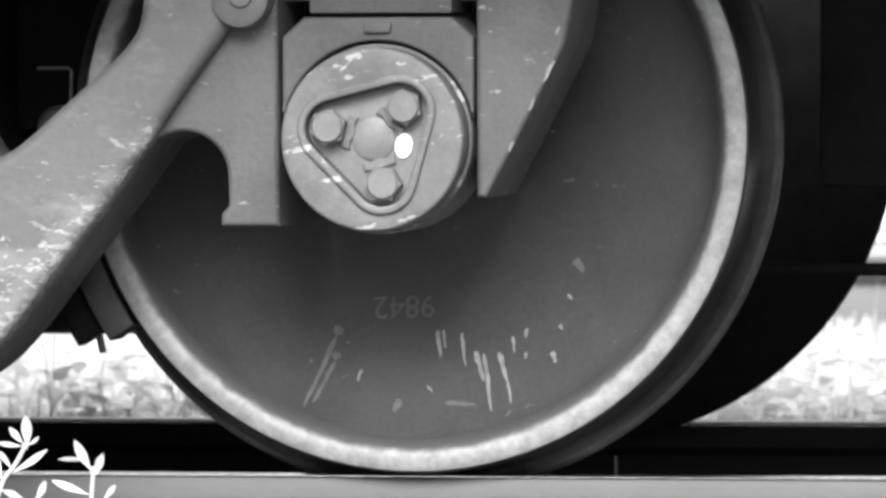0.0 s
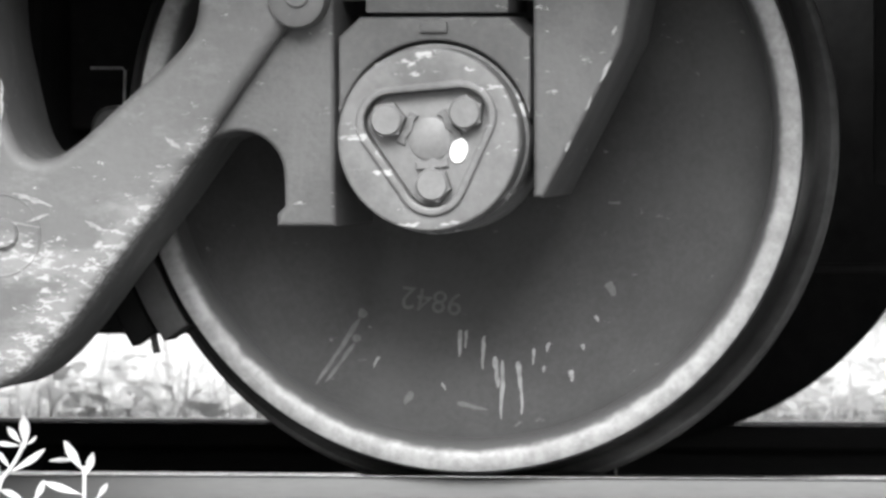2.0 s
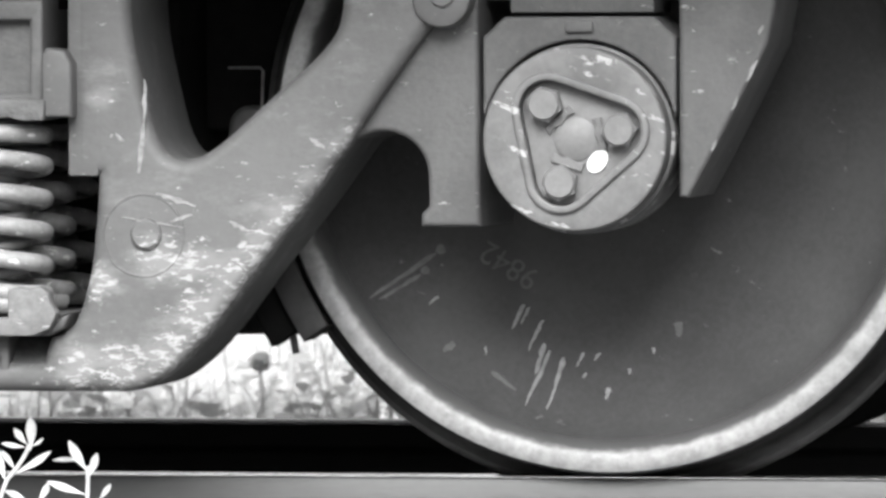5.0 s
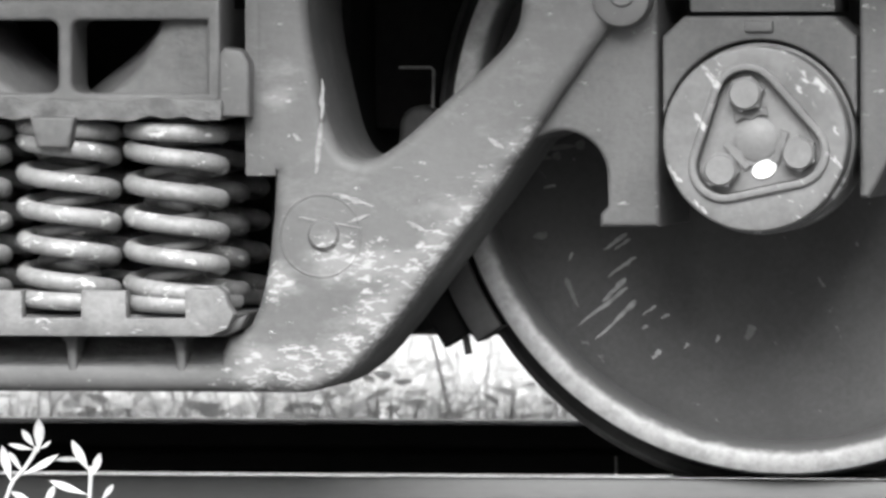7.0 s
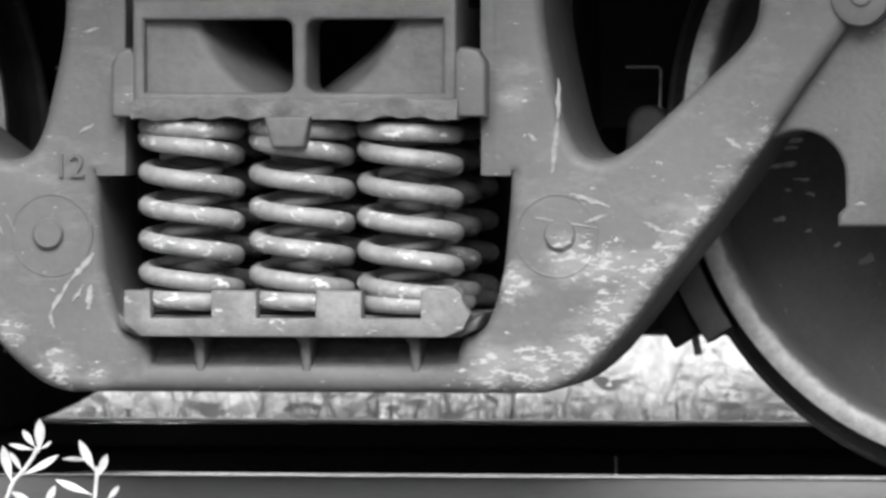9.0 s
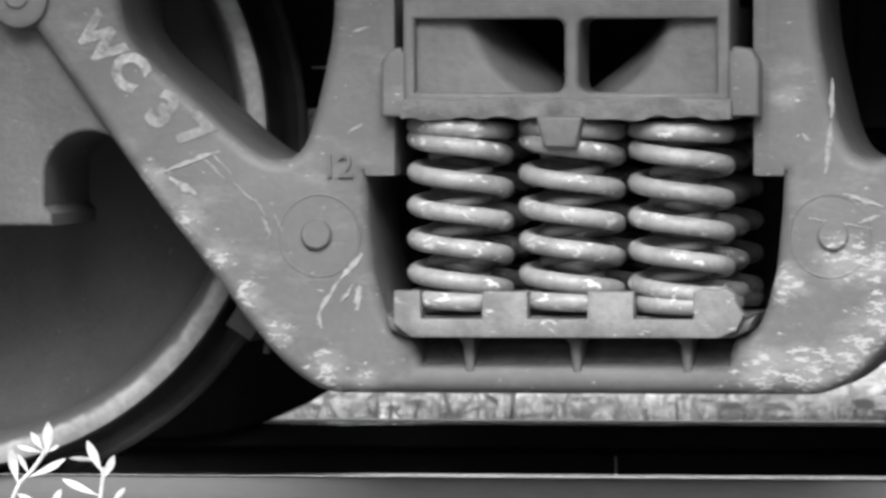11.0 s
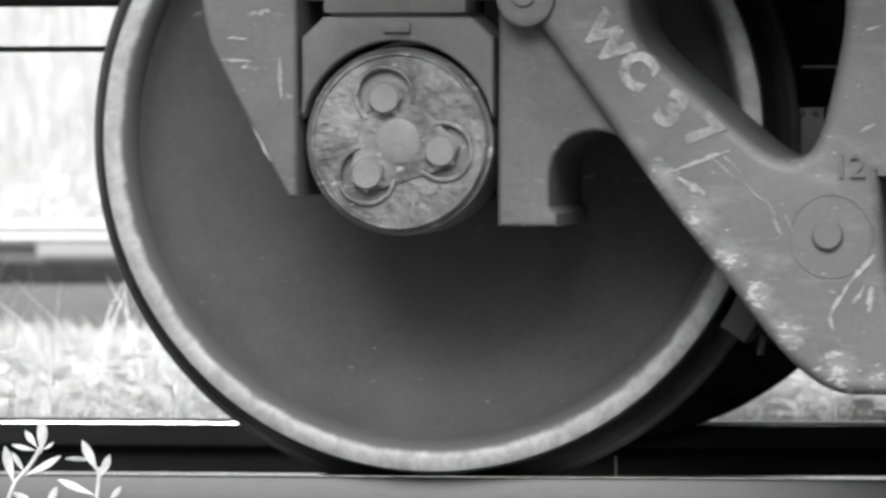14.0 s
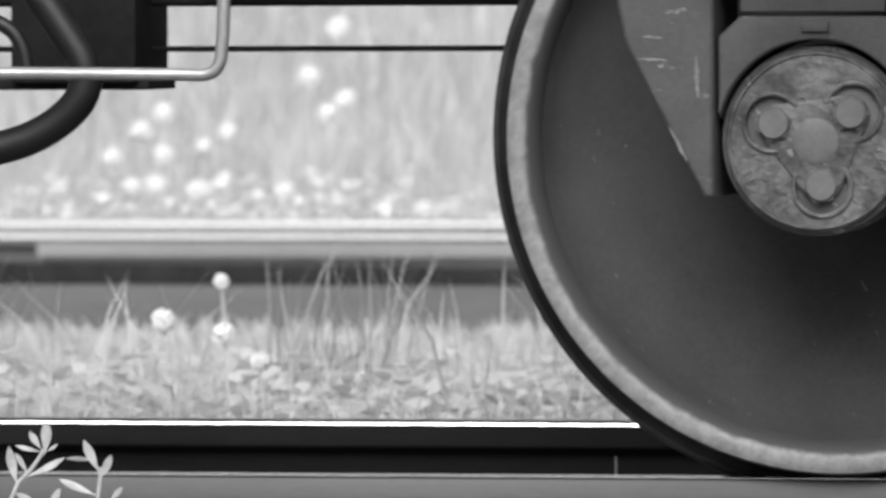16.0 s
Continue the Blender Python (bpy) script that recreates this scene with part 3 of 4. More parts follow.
def bolster(parent):
    """The cross beam: a box section whose open end shows a middle web and sloping gussets."""
    outer = [(-0.2135, 0.478), (0.2055, 0.478), (0.2055, 0.628), (-0.2135, 0.628)]
    inner_l = [(-0.198, 0.508)] + arc(-0.020, 0.522, 0.014, -90, 0, 5) + arc(-0.018, 0.589, 0.012, 0, 90, 5) + [(-0.198, 0.601)]
    inner_r = arc(0.026, 0.522, 0.014, 180, 270, 5) + [(0.188, 0.508), (0.188, 0.601)] + arc(0.024, 0.589, 0.012, 90, 180, 5)
    body = part("bolster", plate([outer, inner_l, inner_r], -0.405, -0.30, 0.006), M_BOLSTER, parent, "box-section bolster end with a middle web")
    for side in (-1, 1):
        # gusset: a flat front that bends back into a sloping flank beside the open slot
        bm = bmesh.new()
        rows = []
        for z, edge, back in ((0.615, 0.132, 0.118), (0.585, 0.122, 0.098), (0.560, 0.108, 0.074), (0.540, 0.094, 0.050), (0.525, 0.080, 0.030), (0.512, 0.062, 0.014), (0.500, 0.045, 0.010)):
            line = [(0.206, -0.388), (0.170, -0.384), (edge + 0.016, -0.382), (edge + 0.006, -0.379), (edge, -0.371), ((edge * 2 + back) / 3, -0.338), (back, -0.27), (back, -0.18), (0.206, -0.18)]
            rows.append([bm.verts.new((side * x - 0.003, y, z)) for x, y in line])
        for p, q in zip(rows, rows[1:]):
            for i in range(len(p)):
                k = (i + 1) % len(p)
                bm.faces.new((p[i], p[k], q[k], q[i]))
        bm.faces.new(rows[0])
        bm.faces.new(rows[-1])
        bmesh.ops.recalc_face_normals(bm, faces=bm.faces)
        part("gusset", bm, M_BOLSTER, body, "sloping cast gusset", sharp=60)
        a, b = (0.206, 0.246) if side == 1 else (0.206, 0.238)
        gib = [(side * x - 0.004, z) for x, z in ((a, 0.477), (b, 0.477), (b, 0.546), (b - 0.010, 0.562), (a + 0.008, 0.566), (a, 0.556))]
        part("bolster_gib", plate([gib], -0.402, -0.33, 0.005), M_FRAME, body, "scuffed bolster gib")
    lip = box(-0.216, 0.208, -0.412, -0.30, 0.474, 0.499, 0.003)
    bmesh.ops.subdivide_edges(lip, edges=[e for e in lip.edges if abs(e.verts[0].co.x - e.verts[1].co.x) > 0.2], cuts=60, use_grid_fill=True)
    for v in lip.verts:
        if v.co.y < -0.40:
            v.co.y += 0.006 * noise.noise(v.co * 45)
            v.co.z += 0.006 * noise.noise(v.co * 38 + Vector((5, 0, 0)))
    part("flaking_lip", lip, M_RUSTY, body, "flaking rusted lower lip")
    part("stop_lug", plate([[(-0.040, 0.478), (-0.030, 0.438), (0.012, 0.438), (0.020, 0.478)]], -0.425, -0.39, 0.005), M_BOLSTER, body, "stop lug below the bolster")
    part("top_flange", box(-0.2, 0.195, -0.30, FAR + 0.30, 0.60, 0.72, 0.01), M_BLACK, body, "dark top of the cross beam")
    part("bottom_flange", box(-0.2, 0.195, -0.30, FAR + 0.30, 0.480, 0.50, 0.01), M_BLACK, body)
    part("cross_beam", box(-0.30, 0.30, 0.04, FAR - 0.04, 0.215, 0.70, 0.02), M_BLACK, body, "dark beam across the truck, shade put into its colour")
    return body


bolster(truck)

# far side frame: the same casting, turned about the truck's middle
far_frame = tagged(new("far_side_frame", near_frame.data), "dark cast side frame on the far side")
far_frame.parent = truck
far_frame.matrix_basis = pose(0, FAR, 0, 0, 0, 180)
for child in list(near_frame.children):
    if child.name.split(".")[0] in ("pedestal_leg", "pedestal_jaw", "bearing_adapter", "beam_shelf", "pedestal_roof", "lower_beam"):
        twin = new(child.name.split(".")[0], child.data)
        twin.parent = far_frame


def brake_gear(parent, side):
    """Shoe and head that lie against the inner tread of a wheel."""
    c = side * HALF
    def sector(r0, r1, a0, a1):
        if side == -1:
            a0, a1 = 180 - a0, 180 - a1
        return arc(c, RADIUS, r0, a0, a1, 14) + arc(c, RADIUS, r1, a1, a0, 14)
    shoe = part("brake_shoe", plate([sector(0.452, 0.492, 186, 213.5)], -0.045, 0.04, 0.003), M_SHOE, parent, "worn cast-iron brake shoe")
    part("brake_head", plate([sector(0.494, 0.535, 186, 211.5)], -0.03, 0.03, 0.006), M_BLACK, shoe)
    x = c - side * 0.448
    key = tube([(x, -0.01, 0.30), (x + side * 0.012, -0.01, 0.21), (x + side * 0.022, -0.012, 0.160)], 0.005, 8)
    part("shoe_key", key, M_SHOE, shoe, "bent key below the shoe")
    bx = c - side * 0.53
    part("brake_beam", box(bx - 0.05, bx + 0.04, -0.02, FAR + 0.02, 0.187, 0.27, 0.01), M_BLACK, shoe, "dark brake beam across the truck")
    far_shoe = part("far_brake_shoe", plate([sector(0.452, 0.492, 186, 213.5)], FAR - 0.04, FAR + 0.045, 0.003), M_BLACK, parent)
    return far_shoe


brake_gear(truck, 1)
brake_gear(truck, -1)
part("brake_lever", tube([(0.352, 0.1, 0.537), (0.395, 0.1, 0.537), (0.399, 0.1, 0.533), (0.397, 0.1, 0.47)], 0.002, 8), M_FAINT, truck, "thin bent guard wire")
part("brake_hanger", plate([[(0.352, 0.36), (0.416, 0.36), (0.414, 0.455)] + arc(0.384, 0.458, 0.029, 5, 175, 10) + [(0.353, 0.44)]], 0.08, 0.14, 0.010), M_SHOE, truck, "dark rounded brake hanger")
hanger = part("brake_bracket", box(-0.446, -0.386, 0.06, 0.13, 0.40, 0.484, 0.004), M_SHOE, truck, "dark bracket behind the side frame")
for x in (-0.436, -0.416, -0.396):
    part("rivet", lathe([(0.003, 0.056), (0.005, 0.058), (0.005, 0.066)], 10), M_SHOE, hanger).location = (x, 0, 0.476)
part("guard_wire", tube([(-0.420, 0.1, 0.537), (-0.375, 0.1, 0.537), (-0.372, 0.1, 0.533), (-0.374, 0.1, 0.47)], 0.002, 8), M_FAINT, truck, "thin bent guard wire")
part("brake_rod", tube([(HALF - 0.5, MID, 0.25), (HALF + 1.6, MID, 0.25)], 0.009, 10), M_BLACK, truck, "thin dark brake rod")

set_a = wheelset(truck)
cap_with_triangle(set_a, 180)
wheel_marks(set_a)
set_b = wheelset(truck, WORN)
cap_with_lobes(set_b, 0)

# ---- writing on the side frame ----


def letters(text, size, depth, material, parent, m, name="lettering", bold=0.0):
    cu = bpy.data.curves.new(name, "FONT")
    cu.body, cu.size, cu.extrude, cu.offset = text, size, depth, bold
    cu.align_x, cu.align_y = "CENTER", "CENTER"
    cu.resolution_u = 4
    ob = bpy.data.objects.new(name, cu)
    scene.collection.objects.link(ob)
    me = bpy.data.meshes.new_from_object(ob.evaluated_get(bpy.context.evaluated_depsgraph_get()))
    bpy.data.objects.remove(ob)
    bpy.data.curves.remove(cu)
    me.transform(m @ Matrix.Rotation(radians(90), 4, "X"))
    return part(name, me, material, parent)


def chalk(text, x, z, lean, size, material=None):
    letters(text, size, 0.004, material or M_CHALK, near_frame, Matrix.Translation((x, -0.3645, z)) @ Matrix.Rotation(radians(lean), 4, "Y"), "chalk_letter", 0.0032)


chalk("W", -0.615, 0.574, 52, 0.058)
chalk("C", -0.577, 0.535, 42, 0.062)
chalk("3", -0.532, 0.484, 36, 0.064, M_FAINT)
chalk("7", -0.492, 0.456, 46, 0.060, M_FAINT)
SMUDGES = [(-0.478, 0.424, -0.452, 0.398, 0.005), (-0.468, 0.430, -0.442, 0.404, 0.004), (-0.438, 0.392, -0.414, 0.368, 0.005),
           (-0.412, 0.372, -0.398, 0.350, 0.004), (-0.402, 0.350, -0.392, 0.326, 0.005), (-0.386, 0.352, -0.376, 0.330, 0.004)]
SCRATCHES = [(0.331, 0.525, 0.330, 0.470, 0.007), (0.330, 0.475, 0.322, 0.405, 0.008), (0.300, 0.348, 0.381, 0.335, 0.004), (0.345, 0.379, 0.396, 0.363, 0.009),
             (0.440, 0.343, 0.465, 0.330, 0.007), (0.545, 0.450, 0.565, 0.437, 0.008), (0.363, 0.342, 0.392, 0.352, 0.006), (0.292, 0.455, 0.303, 0.446, 0.005),
             (-0.458, 0.434, -0.535, 0.405, 0.008), (-0.523, 0.400, -0.488, 0.378, 0.012), (-0.272, 0.302, -0.303, 0.268, 0.010), (-0.303, 0.268, -0.330, 0.225, 0.007),
             (-0.330, 0.228, -0.326, 0.206, 0.006), (-0.290, 0.457, -0.272, 0.468, 0.005), (-0.284, 0.586, -0.264, 0.592, 0.004), (-0.276, 0.262, -0.280, 0.230, 0.012), (-0.300, 0.240, -0.285, 0.262, 0.006)]


def scratch(x0, z0, x1, z1, width, name="scratch", material=None, y=-0.3684):
    """A thin pale scrape in the paint of the side frame."""
    rng = random.Random(int(x0 * 1000 + z0 * 7777))
    d = Vector((x1 - x0, 0, z1 - z0))
    s = Vector((-d.z, 0, d.x)).normalized()
    left, right = [], []
    n = 9
    for i in range(n + 1):
        f = i / n
        w = width * (0.15 + 0.85 * math.sin(math.pi * min(max(f, 0.06), 0.94))) * rng.uniform(0.45, 1.1)
        c = Vector((x0, 0, z0)) + d * f + s * rng.uniform(-0.001, 0.001)
        left.append(((c + s * w / 2).x, (c + s * w / 2).z))
        right.append(((c - s * w / 2).x, (c - s * w / 2).z))
    part(name, plate([left + right[::-1]], y, y + 0.0064, 0.0001, 1), material or M_SCRATCH, near_frame)


for row in SCRATCHES:
    scratch(*row)
for row in ((-1.116, 0.550, -1.078, 0.548, 0.005), (-1.108, 0.578, -1.082, 0.577, 0.004), (-1.041, 0.552, -1.038, 0.500, 0.006), (-1.075, 0.462, -1.052, 0.420, 0.004),
            (1.118, 0.548, 1.104, 0.520, 0.007), (1.094, 0.502, 1.086, 0.484, 0.005), (1.120, 0.580, 1.126, 0.592, 0.006), (1.066, 0.446, 1.060, 0.432, 0.005)):
    scratch(*row, y=-0.3462)
for row in SMUDGES:
    scratch(*row, "chalk_smudge", M_FAINT)
letters("12", 0.042, 0.004, M_JAW, near_frame, Matrix.Translation((-0.304, -0.3685, 0.413)), "cast_number", 0.0005)

number = letters("9842", 0.042, 0.0008, M_SMEAR, set_a, Matrix.Translation((-0.088, 0, -0.212)) @ Matrix.Rotation(radians(-167), 4, "Y"), "chalk_number")
for v in number.data.vertices:
    v.co.y += dish(math.hypot(v.co.x, v.co.z)) - 0.0004

# ---- the car above: some underside and end fittings show, its upper frame is unseen ----
car = tagged(new("freight_car"), "dark underside and end fittings of a freight car", "railway car")
# unseen sills, bearers and floor plate, added to shade the wheels from above
for y0, y1, z0, z1 in ((-0.78, -0.22, 0.93, 1.30), (FAR + 0.22, FAR + 0.38, 1.04, 1.20)):
    part("shading_sill", box(-1.0, 12.0, y0, y1, z0, z1, 0.02), M_BLACK, car, "unseen side sill, added to shape the light")
for x in (-0.9, 0.0, 0.9, 2.6, 4.4, 6.2, 8.0, 9.8, 11.6):
    part("unseen_bearer", box(x - 0.09, x + 0.09, -0.22, FAR + 0.22, 1.04, 1.28, 0.01), M_BLACK, car)
part("shading_floor", box(-0.95, 12.0, -0.22, 0.30, 1.285, 1.30, 0.003), M_BLACK, car, "unseen floor plate, added to block light")
part("centre_sill", box(-1.9, 12.0, MID - 0.18, MID + 0.18, 0.72, 1.02, 0.01), M_BLACK, car, "dark centre sill")
# two made-up black blocks: they darken the window gaps and the space behind wheels
part("window_backing", box(-0.72, 0.72, 0.22, FAR - 0.22, 0.45, 1.02, 0.02), M_BLACK, car, "added black block that darkens the frame's windows")
part("dark_filler", box(1.36, 2.1, 0.5, 1.25, 0.37, 1.02, 0.01), M_BLACK, car, "added black block that fills the dark behind the wheels")
part("train_pipe", tube([(-2.6, MID, 0.560), (-1.05, MID, 0.560)], 0.0042, 10), M_BLACK, car, "thin dark pipe")
part("upper_pipe", tube([(-2.6, MID, 0.6265), (-1.05, MID, 0.6265)], 0.0065, 10), M_BLACK, car, "thin dark pipe")
part("coupler_box", box(-2.14, -1.960, MID - 0.12, MID + 0.12, 0.512, 0.72, 0.008), M_BLACK, car, "black drawbar box")
line = [(-2.5, 0.538), (-1.72, 0.531)] + smooth([(-1.72, 0.531), (-1.665, 0.529), (-1.660, 0.585)], 3) + [(-1.655, 0.74)]
part("carrier_plate", box(-2.6, -1.946, MID - 0.10, MID + 0.10, 0.503, 0.517, 0.003), M_BLACK, car, "flat carrier plate below the drawbar")
part("uncoupling_lever", tube([(x, -0.3, z) for x, z in line], 0.0085, 12), M_ROD, car, "bent pale uncoupling lever")
hose = smooth([(-1.950, 0.67), (-1.912, 0.622), (-1.884, 0.58), (-1.858, 0.54), (-1.866, 0.492), (-1.93, 0.445), (-2.02, 0.425), (-2.2, 0.42)], 3)
part("branch_hose", tube([(x, -0.2, z) for x, z in smooth([(-2.03, 0.612), (-1.968, 0.598), (-1.944, 0.570), (-1.938, 0.53)], 3)], 0.010, 12), M_RUBBER, car, "thin black branch hose")
part("air_hose", tube([(x, -0.2, z) for x, z in hose], 0.022, 16), M_RUBBER, car, "black rubber air hose hanging in a bend")

# ---- vegetation ----


def blades(name, count, xr, yr, ground_z, height, width, material, seed, lean=0.35, per=3):
    """Grass as many tapered, bent blades in one mesh."""
    rng = np.random.default_rng(seed)
    x = rng.uniform(*xr, count)
    y = rng.uniform(*yr, count)
    h = height * rng.uniform(0.45, 1.15, count)
    if ground_z is None:                  # the meadow's slope
        ground_z = -0.2 + (y - 14.9) * 0.071
    a = rng.uniform(0, 2 * np.pi, count)
    b = rng.uniform(0, 2 * np.pi, count)
    l = h * lean * rng.uniform(0.1, 1.6, count)
    w = width * rng.uniform(0.6, 1.4, count)
    verts = np.zeros((count, 2 * per + 1, 3))
    for k in range(per + 1):
        f = k / per
        cx, cy, cz = x + np.cos(a) * l * f ** 2, y + np.sin(a) * l * f ** 2, ground_z + h * (f - 0.18 * f ** 3)
        ww = w * (1 - f ** 1.5) * 0.5
        if k < per:
            verts[:, 2 * k] = np.stack([cx - np.cos(b) * ww, cy - np.sin(b) * ww, cz], 1)
            verts[:, 2 * k + 1] = np.stack([cx + np.cos(b) * ww, cy + np.sin(b) * ww, cz], 1)
        else:
            verts[:, 2 * k] = np.stack([cx, cy, cz], 1)
    base = np.arange(count)[:, None] * (2 * per + 1)
    quads = [base + np.array([2 * k, 2 * k + 1, 2 * k + 3, 2 * k + 2]) for k in range(per - 1)]
    tris = base + np.array([2 * per - 2, 2 * per - 1, 2 * per])
    faces = [tuple(q) for group in quads for q in group.tolist()] + [tuple(q) for q in tris.tolist()]
    me = bpy.data.meshes.new(name)
    me.from_pydata(verts.reshape(-1, 3).tolist(), [], faces)
    return part(name, me, material)


def grass(*args, label):
    return tagged(blades("grass", *args), label, "grass", kind="stuff")


kerb = part("kerb", prism(-60, 60, [(11.05, -0.3), (11.05, -0.102), (11.5, -0.098), (11.5, -0.3)], 0.01), M_KERB)
tagged(kerb, "grey concrete kerb beside the second track", "kerb", kind="structure")
guard = part("guard_beam", prism(-3.02, 60, [(11.76, -0.3), (11.76, -0.052), (11.70, -0.046), (11.70, -0.011), (11.84, -0.011), (11.84, -0.3)], 0.003), M_STRIP)
tagged(guard, "pale beam along the second track's rail", "beam", kind="structure")
timber = part("timber", prism(-3.4, 1.5, [(11.06, -0.1015), (11.06, -0.060), (11.16, -0.058), (11.16, -0.1015)], 0.005), M_TIE)
for v in timber.data.vertices:
    if v.co.z > -0.08:
        v.co.z -= 0.010 * (v.co.x + 1.6)
tagged(timber, "dark weathered timber lying on the kerb", "timber")
part("upper_board", prism(-3.9, -3.05, [(11.17, -0.1010), (11.17, -0.036), (11.25, -0.034), (11.25, -0.1010)], 0.005), M_TIE, timber, "short dark board behind the timber's end")
part("split_board", prism(-2.6, 1.4, [(11.054, -0.1010), (11.054, -0.092), (11.0595, -0.092), (11.0595, -0.1010)], 0.001), M_TIE, timber, "split along the timber's face")
grass(6500, (-3.4, 2.2), (1.75, 4.4), -0.2, 0.24, 0.012, M_GRASS, 1, 0.25, label="pale short grass beyond the far rail")


def weeds(count, xr, yr, ground_z, seed, size=1.0, tall=0.24, material=M_GRASS, label="low leafy weeds beyond the far rail"):
    """Low leafy weeds: rosettes of cupped oval leaves at several heights, in one mesh."""
    rng = np.random.default_rng(seed)
    verts, faces = [], []
    for _ in range(count):
        cx, cy = rng.uniform(*xr), rng.uniform(*yr)
        top = rng.uniform(0.06, tall)
        for _ in range(rng.integers(5, 10)):
            a, lift = rng.uniform(0, 2 * np.pi), rng.uniform(-0.3, 0.9)
            ln, wd = size * rng.uniform(0.02, 0.05), size * rng.uniform(0.010, 0.024)
            z = ground_z + top * rng.uniform(0.35, 1.0)
            d = np.array([np.cos(a) * np.cos(lift), np.sin(a) * np.cos(lift), np.sin(lift)])
            s = np.array([-np.sin(a), np.cos(a), 0.0])
            foot = np.array([cx + rng.uniform(-0.03, 0.03), cy + rng.uniform(-0.03, 0.03), z])
            n = len(verts)
            for f, w in ((0, 0.1), (0.35, 0.9), (0.7, 0.8), (1.0, 0.12)):
                c = foot + d * ln * f + np.array([0, 0, -0.35 * ln * f * f])
                verts += [tuple(c - s * wd * w), tuple(c + s * wd * w)]
            faces += [(n + 2 * k, n + 2 * k + 1, n + 2 * k + 3, n + 2 * k + 2) for k in range(3)]
    me = bpy.data.meshes.new("weeds")
    me.from_pydata(verts, [], faces)
    return tagged(part("weeds", me, material), label, "weeds", kind="stuff")


grass(5000, (-3.6, 1.6), (4.4, 6.6), -0.21, 0.16, 0.012, M_GRASS, 21, label="pale grass between the tracks")
grass(6000, (-4.2, 1.0), (6.6, 10.6), -0.215, 0.07, 0.014, M_GRASS, 22, label="short pale grass between the tracks")
grass(60, (-1.0, -0.72), (3.9, 4.3), -0.2, 0.52, 0.006, M_STEM, 23, 0.25, label="clump of tall thin grass stems")
weeds(2100, (-3.2, 2.0), (2.5, 4.4), -0.2, 12, 1.2)
weeds(500, (-3.2, 2.0), (2.7, 3.8), -0.2, 13, 1.7, 0.20, M_GRASS, "broad-leaved weeds beside the far rail")
weeds(900, (-5.0, 1.0), (14.9, 16.5), -0.17, 14, 1.2, 0.30, M_FLOWER, "white-flowering weeds at the meadow's edge")
grass(600, (-3.5, 2.0), (2.6, 4.8), -0.2, 0.40, 0.009, M_GRASS, 3, label="taller pale grass stems")
grass(12000, (-9, 2.5), (14.9, 24), None, 0.34, 0.014, M_FIELD, 4, label="bright meadow grass behind the second track")
grass(9000, (-16, 3), (24, 40), None, 0.45, 0.03, M_FIELD, 5, label="bright meadow grass far off")


def seed_head(x, y, z, r, ground_z, seed):
    """A white seed head of many fine spokes on a thin stem."""
    rng = random.Random(seed)
    thing = tagged(new("seed_head"), "white fluffy seed head on a thin stem", "flower", group="seed heads")
    thing.location = (x, y, ground_z)
    bm = bmesh.new()
    for _ in range(220):
        d = Vector((rng.gauss(0, 1), rng.gauss(0, 1), rng.gauss(0, 1))).normalized()
        s = d.orthogonal().normalized() * r * 0.28
        t = d.cross(s)
        tip = d * r * rng.uniform(0.6, 1.2)
        v = [bm.verts.new(tip + s), bm.verts.new(tip - s * 0.5 + t * 0.8), bm.verts.new(tip - s * 0.5 - t * 0.8), bm.verts.new(d * r * 0.3)]
        for f in ((0, 1, 2), (0, 1, 3), (1, 2, 3), (2, 0, 3)):
            bm.faces.new([v[i] for i in f])
    head = part("fluff", bm, M_FLOWER, thing)
    head.location = (0, 0, z - ground_z)
    part("stem", tube([(0, 0, 0), (0.01, 0, (z - ground_z) * 0.5), (0, 0, z - ground_z)], 0.0025, 6), M_GRASS, thing)


SEEDS = [(-0.963, 3.0, 0.094, 0.017), (-0.86, 3.0, 0.073, 0.016), (-1.052, 4.0, 0.129, 0.012), (-0.725, 2.6, 0.042, 0.014),
         (-3.31, 15, 0.31, 0.022), (-3.382, 15, 0.248, 0.025), (-3.31, 15, 0.177, 0.022), (-3.185, 15, 0.204, 0.018), (-3.109, 15, 0.246, 0.022),
         (-3.203, 17, 0.41, 0.024), (-3.08, 17, 0.33, 0.024), (-3.142, 17, 0.287, 0.022), (-2.835, 14.5, 0.073, 0.022), (-3.107, 14.5, 0.073, 0.026),
         (-3.626, 20, 0.567, 0.03), (-3.472, 15, 0.169, 0.02), (-3.41, 15, 0.08, 0.02), (-3.338, 15, 0.08, 0.024)]
# white seed heads, near the far rail and out in the meadow
for i, (x, y, z, r) in enumerate(SEEDS):
    seed_head(x, y, z, r * (1.1 if y < 10 else 1.35), -0.2 if y < 10 else -0.16, i)


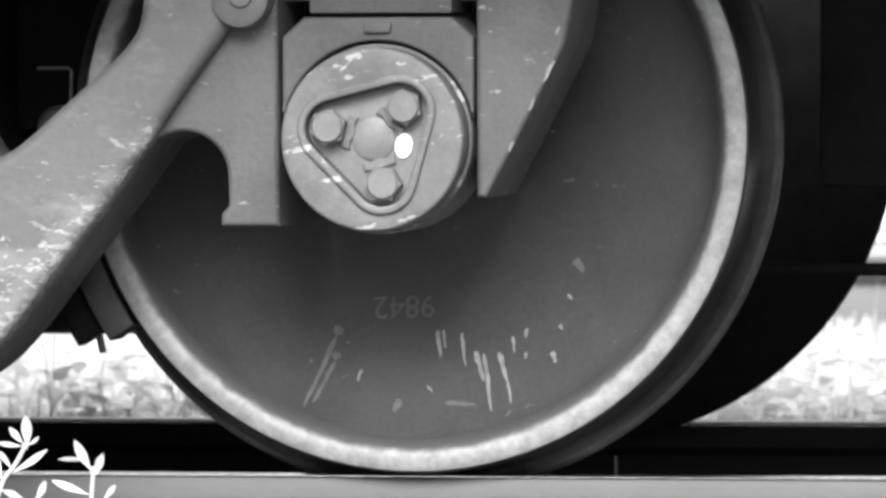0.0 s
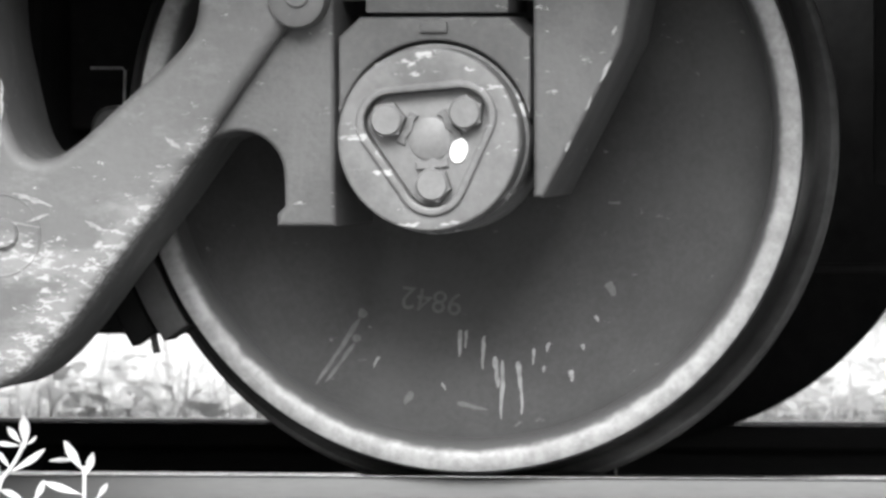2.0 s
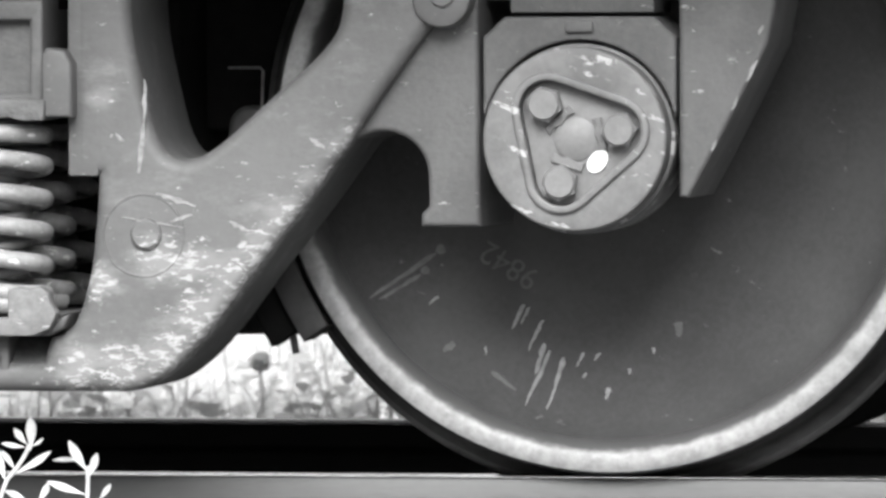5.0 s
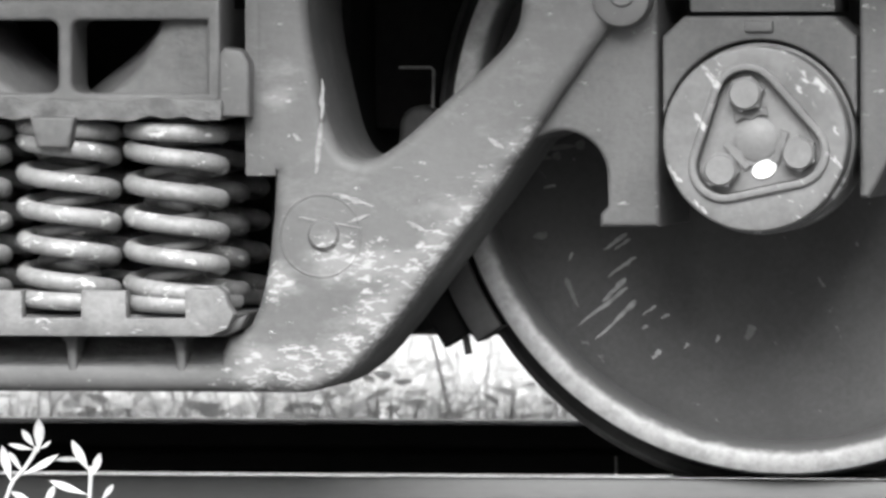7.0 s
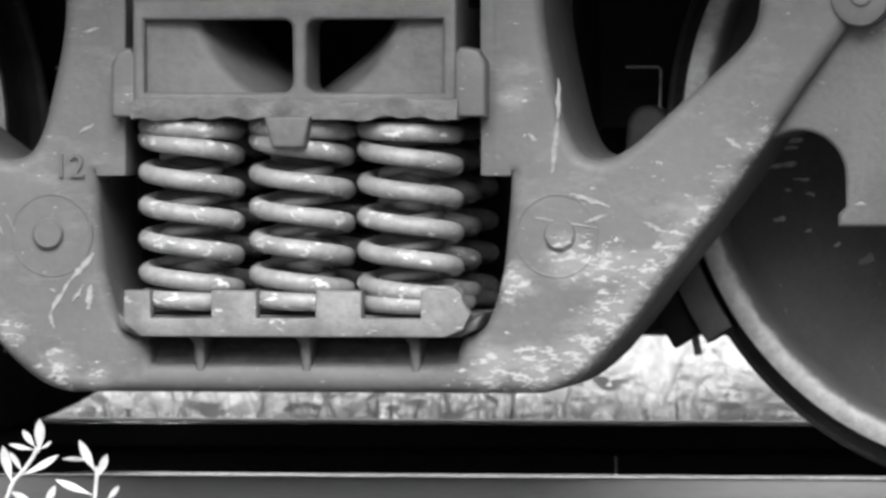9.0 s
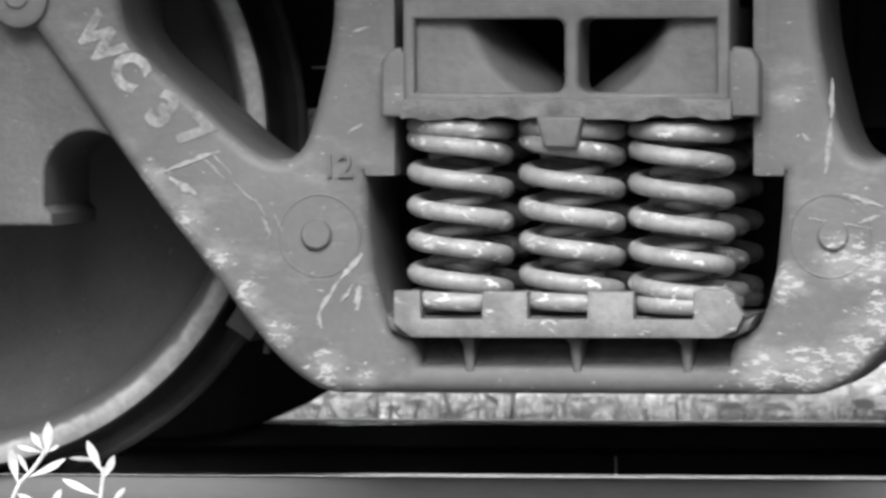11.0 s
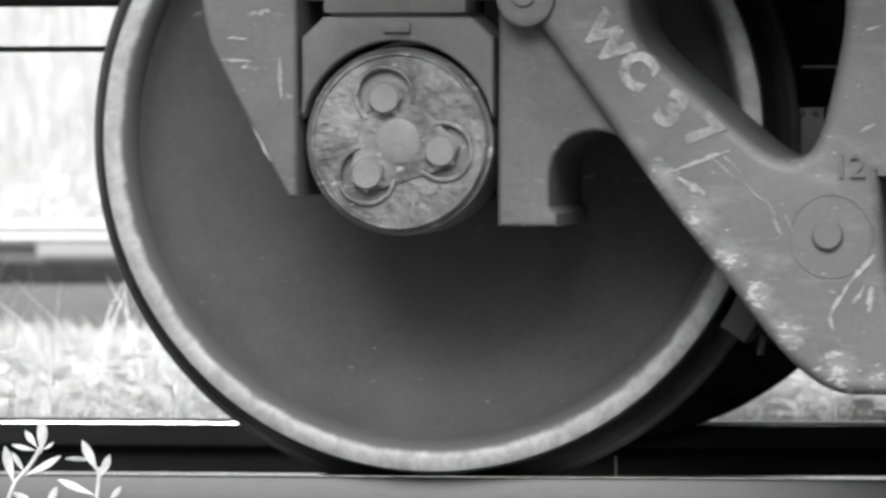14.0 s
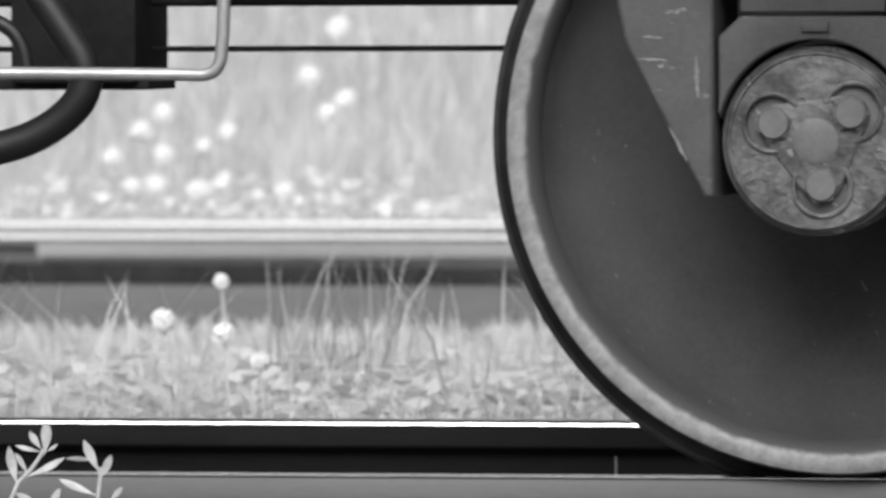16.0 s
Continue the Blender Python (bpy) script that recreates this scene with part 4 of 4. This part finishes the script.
# ---- the willow shoot beside the near rail ----


def leaf(length, width, fold=0.25):
    bm = bmesh.new()
    n = 8
    rows = []
    for i in range(n + 1):
        f = i / n
        w = width * 0.42 * math.sin(math.pi * f ** 1.45) ** 0.85 if 0 < i < n else 0.0004
        bend = -0.18 * length * f * f
        rows.append([bm.verts.new((-w, bend + fold * w, f * length)), bm.verts.new((0, bend, f * length)), bm.verts.new((w, bend + fold * w, f * length))])
    for a, b in zip(rows, rows[1:]):
        bm.faces.new((a[0], a[1], b[1], b[0]))
        bm.faces.new((a[1], a[2], b[2], b[1]))
    made = bmesh.ops.extrude_face_region(bm, geom=bm.faces[:])
    bmesh.ops.translate(bm, verts=[v for v in made["geom"] if isinstance(v, bmesh.types.BMVert)], vec=(0, 0.0006, 0))
    bmesh.ops.recalc_face_normals(bm, faces=bm.faces)
    return bm


def shoot(x, z_top, sprigs):
    """A leafy shoot that grows from the ground; sprigs: (x, z, lean, length, width) of each leaf's foot, from the shoot's base."""
    plant = tagged(new("willow_shoot"), "small pale willow shoot beside the rail", "plant", group="shoots")
    plant.location = (x, -0.30, -0.19)
    for pts in z_top:
        part("stem", tube([(px, 0, pz) for px, pz in smooth(pts, 2)], 0.0028, 8), M_LEAF, plant)
    for i, (px, pz, lean, ln, wd) in enumerate(sprigs):
        bm = leaf(ln, wd)
        bm.transform(Matrix.Translation((px, 0, pz)) @ Matrix.Rotation(radians(lean), 4, "Y") @ Matrix.Rotation(radians(25 * math.sin(2.3 * i)), 4, "Z"))
        part("leaf", bm, M_LEAF, plant)
    return plant


shoot_a = shoot(-0.56, [[(0, 0), (0.01, 0.10), (0.027, 0.193), (0.043, 0.210), (0.057, 0.233), (0.0605, 0.244)], [(0.01, 0.10), (0.05, 0.15), (0.074, 0.170)]],
                [(0.0625, 0.236, 0, 0.045, 0.017), (0.058, 0.243, -42, 0.028, 0.011), (0.063, 0.241, 58, 0.020, 0.006), (0.058, 0.240, -84, 0.034, 0.008),
                 (0.043, 0.210, -36, 0.031, 0.009), (0.040, 0.205, 62, 0.060, 0.012), (0.030, 0.195, -20, 0.05, 0.016), (0.073, 0.168, 30, 0.032, 0.012), (0.062, 0.168, -62, 0.035, 0.012)])
shoot_b = shoot(-0.425, [[(0, 0), (0.006, 0.1), (0.010, 0.173), (0.0115, 0.200), (0.0115, 0.215)], [(0.006, 0.1), (0.02, 0.15), (0.026, 0.172)]],
                [(0.0115, 0.199, 23, 0.036, 0.013), (0.0105, 0.207, -31, 0.047, 0.015), (0.004, 0.222, -84, 0.037, 0.008), (0.008, 0.178, -72, 0.052, 0.012), (0.025, 0.170, 38, 0.028, 0.009)])


# ---- what moves ----
ROLL = [(0.0, -0.0294), (0.5, -0.0084), (1.0, 0.0092), (1.5, 0.0281), (2.0, 0.0437), (2.5, 0.0641), (3.0, 0.0847), (3.5, 0.1158),
        (4.0, 0.1493), (4.5, 0.1878), (5.0, 0.2313), (5.5, 0.2798), (6.0, 0.334), (6.5, 0.4031), (7.0, 0.4622), (7.5, 0.5378),
        (8.0, 0.6084), (8.5, 0.6908), (9.0, 0.767), (9.5, 0.8477), (10.0, 0.9328), (10.5, 1.0224), (11.0, 1.1167), (11.5, 1.2221),
        (12.0, 1.3191), (12.5, 1.4321), (13.0, 1.5368), (13.5, 1.6608), (14.0, 1.7738), (14.5, 1.9054), (15.0, 2.0204), (15.5, 2.1785), (16.0, 2.3117)]
SWAY_A = [(0, 0), (0.5, 1.0), (1.5, -0.6), (2.0, -0.6), (2.5, 1.7), (3.5, 3.6), (4.7, 1.2), (6.0, 2.3), (7.0, 3.6), (8.0, 3.6), (8.5, 4.2), (9.8, 3.0), (11.0, 6.2), (11.5, 5.7), (12.5, 4.3), (14.5, 4.7), (16.0, 5.7)]
SWAY_B = [(0, 0.8), (0.5, 2.6), (1.0, 0.2), (1.5, -2.1), (2.0, -2.3), (2.5, 0.6), (3.0, 1.4), (3.5, 0), (4.7, -1.0), (6.0, -0.6), (7.0, 0), (8.0, 0.8), (8.5, 2.6), (9.8, 1.5), (11.0, 4.6), (12.0, 3.9), (12.5, 3.0), (14.5, 3.2), (16.0, 3.6)]


def motions():
    """The train rolls to the right without slipping; the shoots stir in the wind."""
    walk(truck, [(t, pose(s - HALF, 0, 0)) for t, s in ROLL])
    walk(car, [(t, pose(s - HALF, 0, 0)) for t, s in ROLL])
    for axle, x, r, zero in ((set_a, HALF, RADIUS, 0.0847), (set_b, -HALF - 0.001, RADIUS - WORN, 1.9054)):
        walk(axle, [(t, pose(x, 0, r, 0, math.degrees((s - zero) / r), 0)) for t, s in ROLL])
    for plant, sway in ((shoot_a, SWAY_A), (shoot_b, SWAY_B)):
        x, y, z = plant.location
        walk(plant, [(t, pose(x, y, z, 0, a, 0)) for t, a in sway])


motions()
